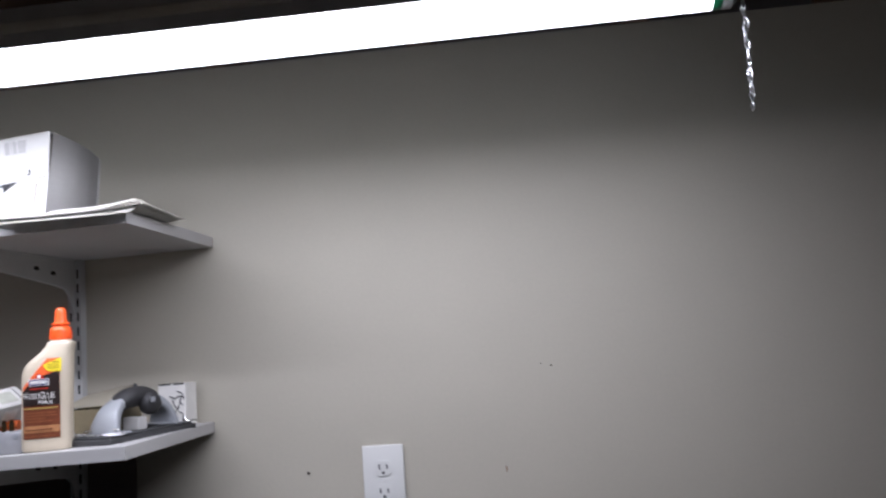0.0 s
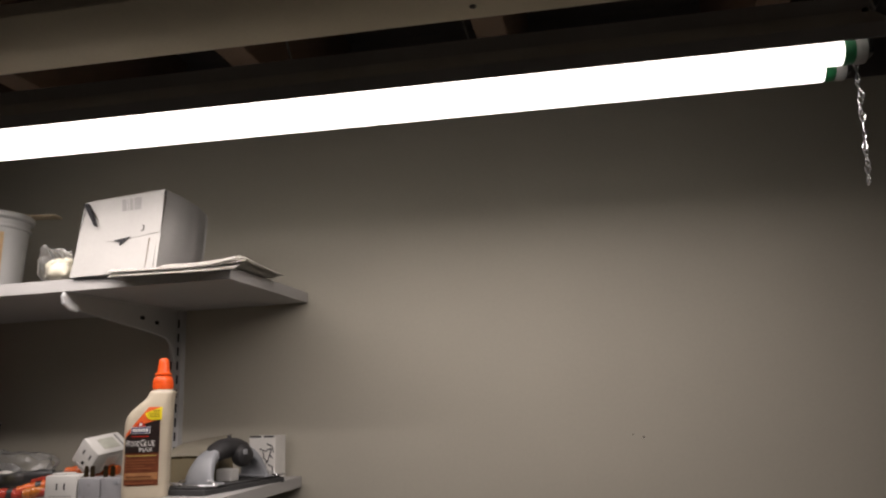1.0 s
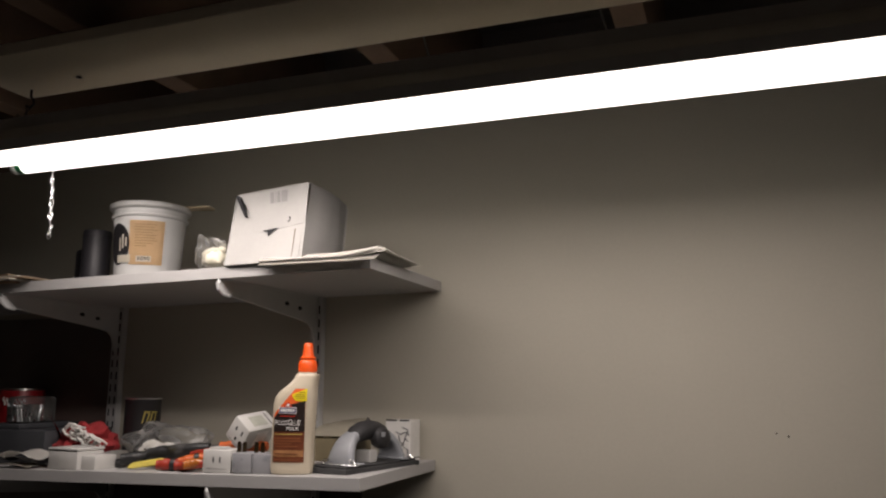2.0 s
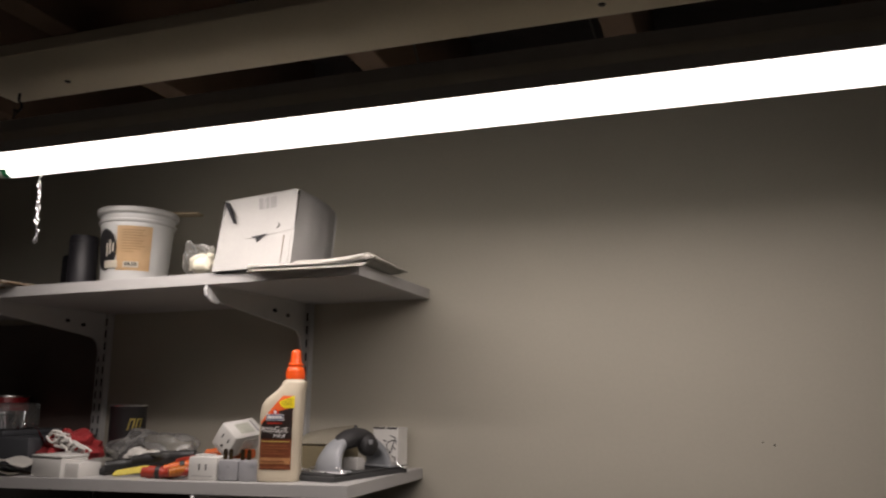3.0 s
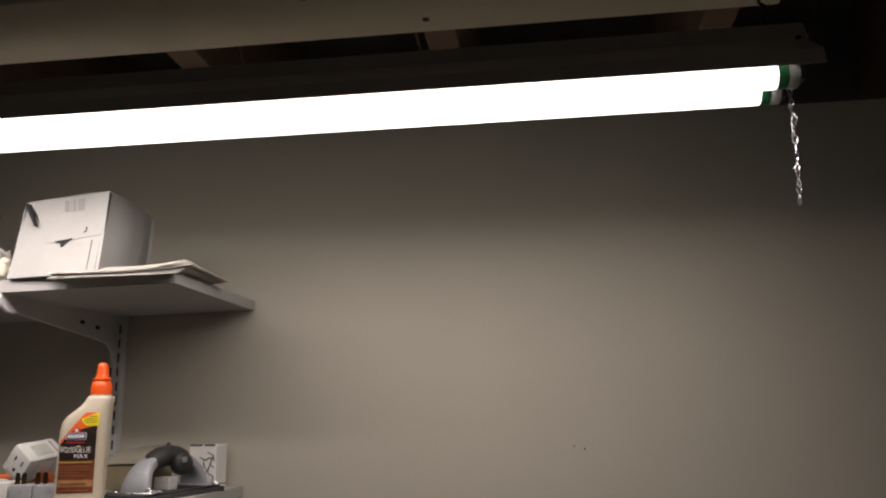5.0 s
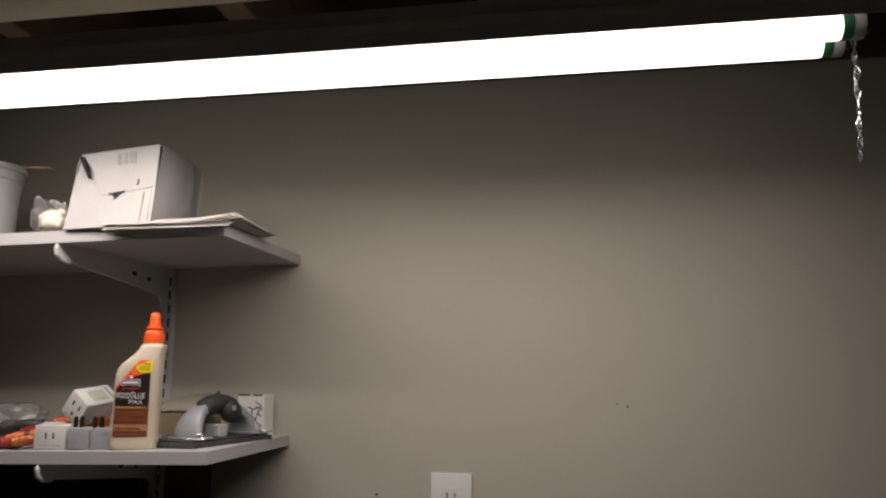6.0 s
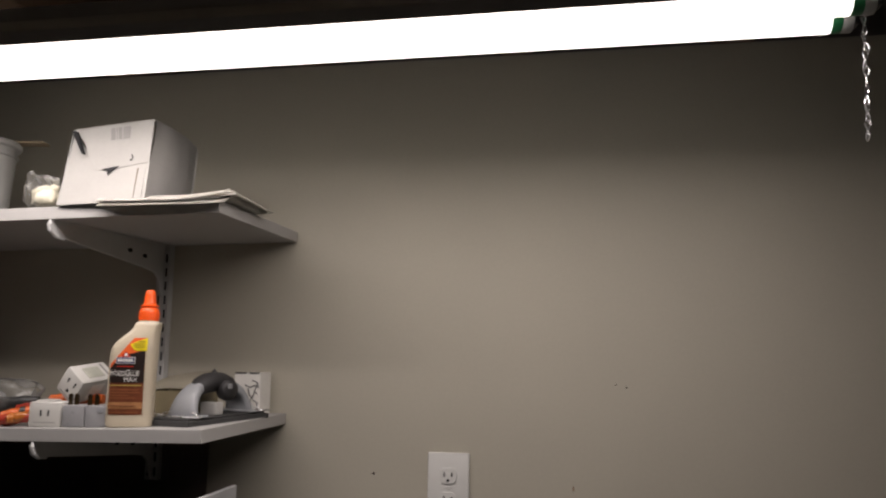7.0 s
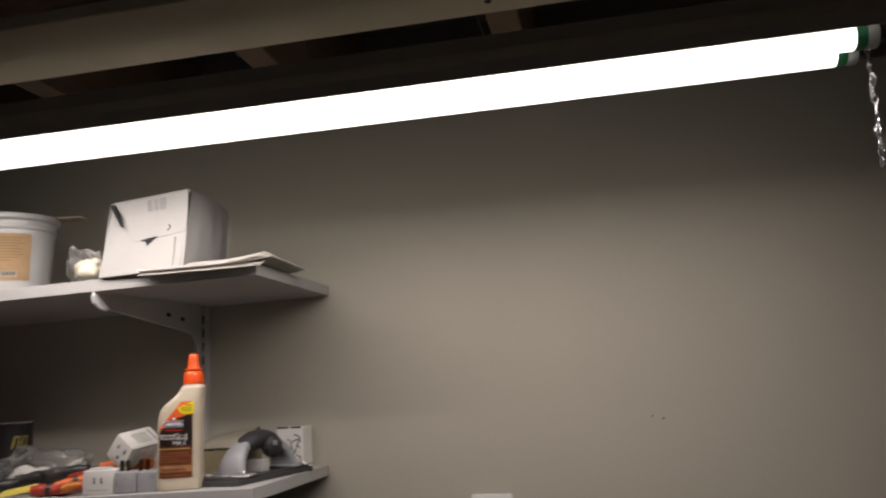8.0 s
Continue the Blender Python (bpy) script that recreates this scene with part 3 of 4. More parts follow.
def crushed(bm):
    """Leans the box back and splays it a little towards its top."""
    for v in bm.verts:
        back = max(0.0, v.co.y) / 0.104
        v.co.z *= 1 - 0.13 * back
        v.co.z += (0.0078 + 0.0045 * v.co.x / 0.147) * v.co.z / 0.113
        v.co.x = v.co.x * (1 - 0.007 * back) * (1 + (0.26 * back - 0.13) * v.co.z) + 0.0167 * v.co.z * (1 - back)
        v.co.y += 0.17 * v.co.z
    return bm


def flap(outline, depth, name, parent, label, tilt=0.0):
    """A card flap in the front of the box."""
    bm = prism(outline, -depth - 0.0012, -depth)
    cz = sum(z for _, z in outline) / len(outline)
    for v in bm.verts:
        v.co.y -= tilt * (v.co.z - cz)
    return part(name, crushed(bm), BOXBOARD, parent, label)


def carton_box():
    """Battered white carton, its front closed by torn, folded flaps."""
    b = thing("white_carton", "battered white cardboard box with torn flaps on papers", "box", pose(-0.504, -0.309, top(-0.504) + 0.0008, 0, -1.0, -4.0))
    w, d, h, t = 0.147, 0.104, 0.1130, 0.0016
    part = lambda name, bm, *a, **k: make_part(name, crushed(bm), *a, **k)
    # panels, the side one pressed out
    part("bottom_panel", brick_bm(0.0, w, 0.0, d, 0.0, t, 0.0004), BOXBOARD, b)
    part("side_panel", brick_bm(0, t, 0.0, d, t, h - t), BOXBOARD, b)

    def bulge(y, z):
        """How far the pressed-out side stands proud of its flat place."""
        u, v = y / d, z / h
        return 0.0135 * math.sin(math.pi * 0.88 * u) * (0.50 + 0.50 * math.sin(math.pi * (0.12 + 0.80 * v))) + 0.0020 * noise.noise(Vector((y * 60, z * 16, 2)))

    bm = bmesh.new()
    nx = 14
    grid = [[bm.verts.new((w + bulge(d * i / nx, h * j / nx), d * i / nx, h * j / nx)) for i in range(nx + 1)] for j in range(nx + 1)]
    for j in range(nx):
        for i in range(nx):
            bm.faces.new((grid[j][i], grid[j][i + 1], grid[j + 1][i + 1], grid[j + 1][i]))
    bmesh.ops.solidify(bm, geom=list(bm.faces), thickness=t)
    part("side_panel", bm, BOXBOARD, b, "bowed and scuffed side panel", smooth=True)
    # lid panel, cut to the bowed side, and the rim of the back flap that stands out past it
    lid = bmesh.new()
    rows = [[lid.verts.new((x, d * i / nx, z)) for x in (t, w + bulge(d * i / nx, h) - t)] for z in (h - t, h) for i in range(nx + 1)]
    for i in range(nx):
        for k in (0, nx + 1):
            lid.faces.new((rows[k + i][0], rows[k + i][1], rows[k + i + 1][1], rows[k + i + 1][0]))
        for e in (0, 1):
            lid.faces.new((rows[i][e], rows[i + 1][e], rows[nx + 2 + i][e], rows[nx + 1 + i][e]))
    for i in (0, nx):
        lid.faces.new((rows[i][0], rows[i][1], rows[nx + 1 + i][1], rows[nx + 1 + i][0]))
    part("top_panel", lid, BOXBOARD, b)
    rim = [(w + bulge(d, h * v) - 0.003, h * v) for v in (0.22, 0.4, 0.6, 0.8, 0.95)]
    part("back_flap", prism([(x + 0.0045, z) for x, z in rim] + [(w * 0.8, z) for _, z in rim[::-1]], d + 0.0004, d + 0.0018), BOXBOARD, b, "edge of the folded back flap")
    part("back_panel", brick_bm(t, w - t, d - t, d, t, h - t), BOXBOARD, b)
    part("inner_lining", brick_bm(t + 0.0005, w - t - 0.0005, 0.012, 0.014, t, h - t), BOXIN, b, "shadowed brown inside")
    flap([(0.0, 0.0), (w * 0.965, 0.0), (w * 0.965, h * 0.52), (w * 0.70, h * 0.47), (w * 0.56, h * 0.46), (w * 0.40, h * 0.47), (w * 0.03, h * 0.95)], 0.0002, "lower_flap", b, "folded lower flap", tilt=-0.03)
    flap([(w * 0.06, h * 0.985), (w * 0.20, h * 0.80), (w * 0.315, h * 0.52), (w * 0.36, h * 0.415), (w * 0.52, h * 0.41), (w * 0.70, h * 0.43), (w, h * 0.47), (w, h * 1.0)], 0.0022, "upper_flap", b, "torn upper flap", tilt=0.06)
    part("gap", prism([(w * 0.05, h * 0.957), (w * 0.108, h * 0.945), (w * 0.145, h * 0.86), (w * 0.238, h * 0.635), (w * 0.226, h * 0.635), (w * 0.118, h * 0.83)], -0.0105, -0.0040), SLOT, b, "dark gap beside the flap")
    part("gap", prism([(w * 0.46, h * 0.425), (w * 0.66, h * 0.445), (w * 0.60, h * 0.405), (w * 0.545, h * 0.345), (w * 0.535, h * 0.395)], -0.0040, -0.0028), SLOT, b, "dark opening under the flap")
    part("edge_strip", brick_bm(w * 0.967, w + 0.0004, -0.0016, -0.0002, 0.0, h * 0.50, 0.0003), BOXBOARD, b)
    part("fold_gap", prism([(w * 0.878, h * 0.02), (w * 0.882, h * 0.02), (w * 0.885, h * 0.40), (w * 0.877, h * 0.40)], -0.0034, -0.0008), BOXIN, b, "dark gap along the fold")
    # printed sticker, and small marks
    sticker = prism([(w * 0.52, h * 0.79), (w * 0.74, h * 0.79), (w * 0.735, h * 0.945), (w * 0.50, h * 0.945)], -0.0038, -0.0030)
    for v in sticker.verts:
        v.co.y -= 0.06 * (v.co.z - h * 0.629)
    patch = part("sticker", sticker, LABELGREY, b, "grey printed sticker")
    for sx in (0.575, 0.60, 0.655):
        st = prism([(w * sx, h * 0.79), (w * (sx + 0.012), h * 0.79), (w * (sx - 0.008), h * 0.945), (w * (sx - 0.023), h * 0.945)], -0.0041, -0.0032)
        for v in st.verts:
            v.co.y -= 0.06 * (v.co.z - h * 0.629)
        part("sticker_stripe", st, BOXBOARD, patch)
    hook = rope([(w * 0.792, -0.0036, h * 0.575), (w * 0.805, -0.0036, h * 0.55), (w * 0.802, -0.0036, h * 0.52), (w * 0.78, -0.0036, h * 0.51)], 0.0008, 6)
    part("thumb_slit", hook, INK, b)
    hook = rope([(w + 0.0022, 0.020, h * 0.14), (w + 0.0028, 0.028, h * 0.12), (w + 0.003, 0.030, h * 0.07), (w + 0.0026, 0.024, h * 0.035)], 0.0009, 6)
    part("thumb_slit", hook, INK, b)


carton_box()


def paper_sheet(x0, x1, y0, y1, z, seed, material, curl):
    bm = bmesh.new()
    n = 16
    grid = []
    for j in range(n + 1):
        row = []
        for i in range(n + 1):
            u, v = i / n, j / n
            x, y = x0 + (x1 - x0) * u, y0 + (y1 - y0) * v
            ridge = curl * max(0, (u - 0.55) / 0.45) ** 2 * max(0, 1 - v * 1.1)
            wave = 0.0007 * noise.noise(Vector((x * 25, y * 25, seed)))
            row.append(bm.verts.new((x, y, z + ridge + wave + 0.0010 - 0.5 * max(0.0, -0.3065 - y))))
        grid.append(row)
    for j in range(n):
        for i in range(n):
            bm.faces.new((grid[j][i], grid[j][i + 1], grid[j + 1][i + 1], grid[j + 1][i]))
    bmesh.ops.solidify(bm, geom=list(bm.faces), thickness=0.0006)
    return part("sheet", bm, material, None, smooth=True)


def papers():
    p = thing("paper_stack", "loose stack of creased white papers overhanging the shelf edge", "papers", pose(0, 0, TOP))
    rnd = random.Random(4)
    for k in range(7):
        dx, dy = rnd.uniform(-0.010, 0.006), rnd.uniform(-0.007, 0.006)
        s = paper_sheet(-0.425 + dx, -0.226 + dx, -0.320 + dy, -0.172 + dy, 0.0002 + 0.0012 * k, k, PAPERDARK if k in (2,) else PAPER, 0.0008 + 0.0013 * k)
        s.parent = p


papers()


def small_bag():
    b = thing("small_clear_bag", "small clear plastic bag holding cream plastic parts", "bag", pose(-0.543, -0.290, top(-0.543)))
    for i, (x, y, z, r) in enumerate(((0.006, 0, 0.018, 0.019), (0.014, 0.006, 0.018, 0.016), (-0.006, 0.008, 0.010, 0.011), (0.010, -0.006, 0.026, 0.010), (0.018, -0.002, 0.030, 0.008))):
        part("cream_part", lump(r * 1.12, i + 3, 0.3, 2.0, (1, 1, 0.85), 2, at=(x, y, z)), CREAM, b, smooth=True)
    # two crumpled sheets sealed along their edges, gathered and flared at the mouth
    bm = bmesh.new()
    nu, nv = 16, 14
    for side in (-1, 1):
        grid = []
        for j in range(nv + 1):
            v = j / nv
            half = 0.0300 * (1 - 0.10 * v ** 3) * (0.82 + 0.18 * min(1, v * 4))
            row = []
            for i in range(nu + 1):
                u = 2 * i / nu - 1
                puff = 0.019 * (1 - u * u) ** 0.6 * math.sin(math.pi * min(1, 0.12 + v * 0.95)) ** 0.7
                k = noise.noise(Vector((u * 3.1, v * 4.3, side * 2.7))) * 0.006 + noise.noise(Vector((u * 7, v * 8, side))) * 0.003
                row.append(bm.verts.new((half * u - 0.004 * v + k * 0.4, side * (puff + 0.0004) + k * (1 - u * u), 0.0012 + v * 0.052 + 0.009 * v * v * noise.noise(Vector((u * 2.1, 3.0, 0))) - 0.004 * u * v * v)))
            grid.append(row)
        for j in range(nv):
            for i in range(nu):
                bm.faces.new((grid[j][i], grid[j][i + 1], grid[j + 1][i + 1], grid[j + 1][i]))
    part("bag", bm, BAGFILM, b, "crinkled clear film", smooth=True)


small_bag()


def spray_can(x, y, r, h, name, label, material):
    c = thing(name, label, "can", pose(x, y, top(x)))
    part("body", lathe([(r - 0.002, 0), (r, 0.002), (r, h - 0.003), (r - 0.002, h), (0.002, h - 0.001)], 40), material, c, smooth=True)
    part("rim", lathe([(r + 0.0006, h - 0.014), (r + 0.0012, h - 0.012), (r + 0.0006, h - 0.010)], 40, False), CYLDARK, c, smooth=True)


spray_can(-0.842, -0.235, 0.025, 0.098, "dark_can", "dark blue-grey metal can behind the pail", CYLDARK)
spray_can(-0.935, -0.150, 0.030, 0.080, "dark_can", "dark blue-grey metal can in the shade", CYLDARK)


def flat_stuff():
    f = thing("card_pile", "flat pile of brown card and papers on the shelf", "card", pose(-1.0, -0.22, top(-1.08)))
    rnd = random.Random(8)
    for k in range(5):
        m = pose(rnd.uniform(-0.01, 0.01), rnd.uniform(-0.01, 0.01), 0.003 * k, 0, 0, rnd.uniform(-10, 10))
        part("card", moved(brick_bm(-0.10, 0.075, -0.105, 0.09, 0.0, 0.0028, 0.0008), m), BROWNFLAT if k % 2 == 0 else PAPERDARK, f)


flat_stuff()


# ---- low shelf: glue bottle ----
def glue():
    g = thing("glue_bottle", "cream wood glue bottle with orange twist cap, dark label", "bottle", pose(-0.3905, -0.266, low(-0.38), 0, 0, 15))
    # left edge, right edge, half depth, by height
    rows = [(0.0, -0.031, 0.031, 0.019), (0.0015, -0.0335, 0.0335, 0.021), (0.006, -0.0345, 0.034, 0.022), (0.05, -0.0345, 0.0335, 0.022), (0.09, -0.0340, 0.0345, 0.022), (0.108, -0.0335, 0.0352, 0.022),
            (0.118, -0.0310, 0.0356, 0.0218), (0.127, -0.0245, 0.0358, 0.021), (0.135, -0.0145, 0.0360, 0.020), (0.142, -0.0060, 0.0366, 0.0188), (0.148, -0.0010, 0.0380, 0.0175), (0.1535, 0.0010, 0.0388, 0.0165), (0.1555, 0.0030, 0.0376, 0.0152), (0.1562, 0.0055, 0.0325, 0.013)]
    zs = [r[0] for r in rows]
    part = lambda name, bm, *a, **k: make_part(name, moved(bm, Matrix.Diagonal((0.94, 0.97, 0.968, 1))), *a, **k)

    def section(z):
        return [float(np.interp(z, zs, [r[k] for r in rows])) for k in (1, 2, 3)]

    def front(x, z):
        l, r, d = section(z)
        u = max(-1.0, min(1.0, (x - (l + r) / 2) / ((r - l) / 2)))
        return -d * (1 - abs(u) ** 3.6) ** (1 / 3.6)

    bm = bmesh.new()
    n = 48
    rings = []
    for z in sorted(set(zs + list(np.linspace(0.01, 0.155, 30)))):
        l, r, d = section(z)
        c, hw = (l + r) / 2, (r - l) / 2
        ring = []
        for i in range(n):
            a = 2 * math.pi * i / n
            ca, sa = math.cos(a), math.sin(a)
            ring.append(bm.verts.new((c + hw * math.copysign(abs(ca) ** (2 / 3.6), ca), d * math.copysign(abs(sa) ** (2 / 3.6), sa), z)))
        rings.append(ring)
    for a, b in zip(rings, rings[1:]):
        for i in range(n):
            bm.faces.new((a[i], a[(i + 1) % n], b[(i + 1) % n], b[i]))
    bm.faces.new(rings[0][::-1])
    bm.faces.new(rings[-1])
    part("body", bm, GLUEBODY, g, smooth=True)
    part("neck_ring", moved(lathe([(0.0145, 0.1535), (0.0150, 0.155), (0.0150, 0.1575), (0.0142, 0.1585)], 32), pose(0.0192, 0, 0)), GLUEBODY, g, smooth=True)
    cap = lathe([(0.0142, 0.1575), (0.0150, 0.1585), (0.0150, 0.171), (0.0138, 0.1755), (0.0118, 0.1778), (0.0105, 0.1785), (0.0105, 0.1795)], 36)
    collar = part("cap", moved(cap, pose(0.0192, 0, 0)), GLUEORANGE, g, "orange plastic collar", smooth=True)
    for i in range(24):
        a = 2 * math.pi * i / 24
        part("cap_rib", moved(brick_bm(0.0147, 0.0155, -0.0006, 0.0006, 0.160, 0.1705, 0.0003), pose(0.0192, 0, 0) @ Matrix.Rotation(a, 4, "Z")), GLUEORANGE, collar)
    nozzle = lathe([(0.0095, 0.1785), (0.0132, 0.1798), (0.0134, 0.1816), (0.0100, 0.1832), (0.0088, 0.188), (0.0080, 0.198), (0.0074, 0.2025), (0.0055, 0.2048), (0.002, 0.2055)], 32)
    part("nozzle", moved(nozzle, pose(0.0192, 0, 0)), GLUEORANGE, g, "orange twist nozzle", smooth=True)

    def patch(name, left, right, z0, z1, lift, material, lab="", nv=16, nu=14, parent=None):
        b = bmesh.new()
        grid = []
        for j in range(nv + 1):
            z = z0 + (z1 - z0) * j / nv
            xl, xr = left(z), right(z)
            grid.append([b.verts.new((xl + (xr - xl) * i / nu, front(xl + (xr - xl) * i / nu, z) - lift, z)) for i in range(nu + 1)])
        for j in range(nv):
            for i in range(nu):
                b.faces.new((grid[j][i], grid[j][i + 1], grid[j + 1][i + 1], grid[j + 1][i]))
        return part(name, b, material, parent or g, lab)

    K = lambda c: (lambda z: c)
    lx, rx = -0.0285, 0.0235
    shoulder = lambda z: max(lx, lx + (z - 0.0916) * 0.85)
    lab = patch("label", shoulder, K(rx), 0.019, 0.131, 0.0005, LABBROWN, "brown printed label", 26)
    patch("label_top", lambda z: lx + (max(0, (z - 0.0866) * 0.92) if z < 0.105 else 0.017 + (z - 0.105) * 4.0), K(rx), 0.066, 0.1135, 0.0012, LABBLACK, "black label field", 16, parent=lab)
    patch("label_sweep", shoulder, K(rx), 0.084, 0.132, 0.0008, LABORANGE, "orange sweep", 14, parent=lab)
    patch("label_wood", K(lx + 0.001), K(rx - 0.001), 0.0275, 0.0372, 0.0009, LABTAN, "tan wood-grain band", 6, parent=lab)
    cz, cxx, rr = 0.1255, 0.0145, 0.0138
    half = lambda z: math.sqrt(max(0, rr * rr - (z - cz) ** 2 * 1.1))
    patch("label_sun", lambda z: max(cxx - half(z), -0.0002 + (z - 0.1225) * 2.6), K(0.0258), 0.1130, 0.1322, 0.0016, LABYELLOW, "yellow badge cut by the label edge", 14, parent=lab)
    for k, (x0, z) in enumerate(((0.0130, 0.1255), (0.0060, 0.1225), (0.0050, 0.1198), (0.0075, 0.1172))):
        patch("badge_print", K(x0), K(0.0228), z, z + (0.0019 if k == 0 else 0.0011), 0.0021, BADGEINK, "", 1, 6, parent=lab)
    patch("emblem", K(-0.0195), K(0.0095), 0.0935, 0.1035, 0.0018, LABWHITE, "white-edged emblem plate", 4, parent=lab)
    patch("emblem_field", K(-0.0186), K(0.0086), 0.0943, 0.1027, 0.0021, LABBLUE, "", 4, parent=lab)
    for k in range(6):
        patch("emblem_bar", K(-0.0165 + 0.0040 * k), K(-0.0136 + 0.0040 * k), 0.0962, 0.1010, 0.0024, LABWHITE, "", 2, 2, parent=lab)
    patch("emblem_top", lambda z: -0.0125 + (z - 0.1035) * 0.9, lambda z: 0.0035 - (z - 0.1035) * 0.9, 0.1036, 0.1112, 0.0021, LABRED, "red peak over the emblem", 4, parent=lab)
    patch("emblem_dot", K(-0.0066), K(-0.0024), 0.1046, 0.1088, 0.0025, LABWHITE, "", 3, parent=lab)
    patch("red_line", K(-0.018), K(0.008), 0.0888, 0.0902, 0.0018, LABRED, "", 2, parent=lab)
    for text, size, x, z, wide in (("W", 0.0130, -0.0278, 0.0755, 0.0078), ("OOD", 0.0108, -0.0196, 0.0755, 0.0146), ("G", 0.0136, -0.0044, 0.0755, 0.0064), ("LUE", 0.0114, 0.0024, 0.0755, 0.0140), ("MAX", 0.0092, -0.0060, 0.0672, 0.0195)):
        b = lettering(text, size, wide)
        for v in b.verts:
            xx, zz = v.co.x + x, v.co.z + z
            v.co = Vector((xx, front(xx, zz) - 0.0022, zz))
        part("lettering", b, LABWHITE, lab, "pale block letters")
    for z, w, m in ((0.0612, 0.047, GOLDPRINT), (0.0548, 0.044, LABWOOD), (0.0508, 0.046, LABWOOD), (0.0468, 0.030, LABWOOD), (0.0428, 0.040, LABWOOD)):
        patch("print_bar", K(lx + 0.002), K(lx + 0.002 + w), z, z + 0.0011, 0.0018, m, "", 1, parent=lab)
    patch("print_bar", K(lx + 0.004), K(rx - 0.010), 0.0310, 0.0325, 0.0018, LABBROWN, "", 1, parent=lab)
    patch("print_bar", K(lx + 0.002), K(rx - 0.006), 0.0222, 0.0232, 0.0018, LABWOOD, "", 1, parent=lab)


glue()


# ---- low shelf: hand sander, carton, kraft box ----
def sander():
    s = thing("hand_sander", "grey plastic hand sander with black grip on its pad", "sander", pose(-0.3145, -0.170, low(-0.31), 0, 0, -12))
    part = lambda name, bm, *a, **k: make_part(name, moved(bm, Matrix.Diagonal((0.97, 0.82, 0.76, 1)) @ Matrix.Translation((0 if name in ("pad", "base_plate") else 0.007, 0, 0))), *a, **k)
    part("pad", brick_bm(-0.0415, 0.0415, -0.118, 0.120, 0.0, 0.0105, 0.0012), PADDARK, s, "dark foam sanding pad")
    part("base_plate", brick_bm(-0.037, 0.037, -0.112, 0.114, 0.0107, 0.0150, 0.0015), PADDARK, s)
    # arched legs: wide at the foot, rising to the grip
    for sgn in (-1, 1):
        bm = bmesh.new()
        n, rings = 14, []
        for i in range(n + 1):
            u = i / n
            a = u * math.radians(64)
            y = sgn * (0.020 + 0.060 * math.cos(a)) - 0.004
            z = 0.0140 + 0.062 * math.sin(a) ** 0.9
            hw = 0.027 * (1 - u) + 0.0135 * u
            th = 0.0075 * (1 - u) + 0.0105 * u
            d = Vector((0, -sgn * math.sin(a), math.cos(a)))
            nrm = Vector((0, sgn * math.cos(a), math.sin(a)))
            ring = []
            for k in range(20):
                b = 2 * math.pi * k / 20
                cb, sb = math.cos(b), math.sin(b)
                ring.append(bm.verts.new(Vector((hw * math.copysign(abs(cb) ** 0.55, cb), y, z)) + nrm * th * math.copysign(abs(sb) ** 0.55, sb)))
            rings.append(ring)
        for a, b in zip(rings, rings[1:]):
            for k in range(20):
                bm.faces.new((a[k], a[(k + 1) % 20], b[(k + 1) % 20], b[k]))
        bm.faces.new(rings[0][::-1])
        bm.faces.new(rings[-1])
        part("handle_leg", bm, SANDGREY, s, smooth=True)
        part("leg_foot", brick_bm(-0.034, 0.034, sgn * 0.072 - 0.014, sgn * 0.072 + 0.010, 0.0150, 0.0195, 0.002), SANDGREY, s)
        # wire clamp across each foot
        yy = sgn * 0.094
        wire = rope([(-0.036, yy, 0.0165), (-0.030, yy - sgn * 0.004, 0.024), (0.0, yy - sgn * 0.006, 0.026), (0.030, yy - sgn * 0.004, 0.024), (0.036, yy, 0.0165)], 0.0013, 8)
        part("wire_clamp", wire, ZINC, s, "bright wire clamp", smooth=True)
        wire = rope([(-0.034, yy - sgn * 0.010, 0.0165), (-0.044, yy + sgn * 0.004, 0.020), (-0.046, yy + sgn * 0.010, 0.0175), (0.046, yy + sgn * 0.010, 0.0175), (0.044, yy + sgn * 0.002, 0.020)], 0.0012, 8)
        part("wire_clamp", wire, ZINC, s, "bright wire clamp", smooth=True)
    grip = rope([(0, -0.052, 0.066), (0, -0.040, 0.0735), (0, -0.022, 0.0785), (0, -0.004, 0.080), (0, 0.014, 0.0785), (0, 0.032, 0.0735), (0, 0.044, 0.066)], [0.0135, 0.0178, 0.0200, 0.0205, 0.0200, 0.0178, 0.0135], 20)
    part("grip", grip, SANDBLACK, s, "black rubber grip", smooth=True)
    knob = moved(lathe([(0.004, 0.0), (0.0195, 0.002), (0.0222, 0.008), (0.0210, 0.017), (0.0150, 0.022), (0.004, 0.0235)], 28), pose(0.010, 0.006, 0.064, 0, 90, 0))
    part("knob", knob, SANDBLACK, s, "black locking knob", smooth=True)
    part("knob_mark", moved(brick_bm(-0.005, 0.005, -0.006, 0.006, 0, 0.0008, 0.0003), pose(0.0336, -0.006, 0.0725, 0, 90, 0)), SANDGREY, s)
    part("clamp_block", brick_bm(-0.010, 0.020, -0.026, -0.002, 0.0150, 0.040, 0.002), CLAMPGREY, s, "pale grey clamp block under the grip")
    spur = moved(lathe([(0.0045, 0), (0.004, 0.006), (0.0015, 0.012)], 12), pose(0, -0.004, 0.094))
    part("spur", spur, SANDBLACK, s, smooth=True)


sander()


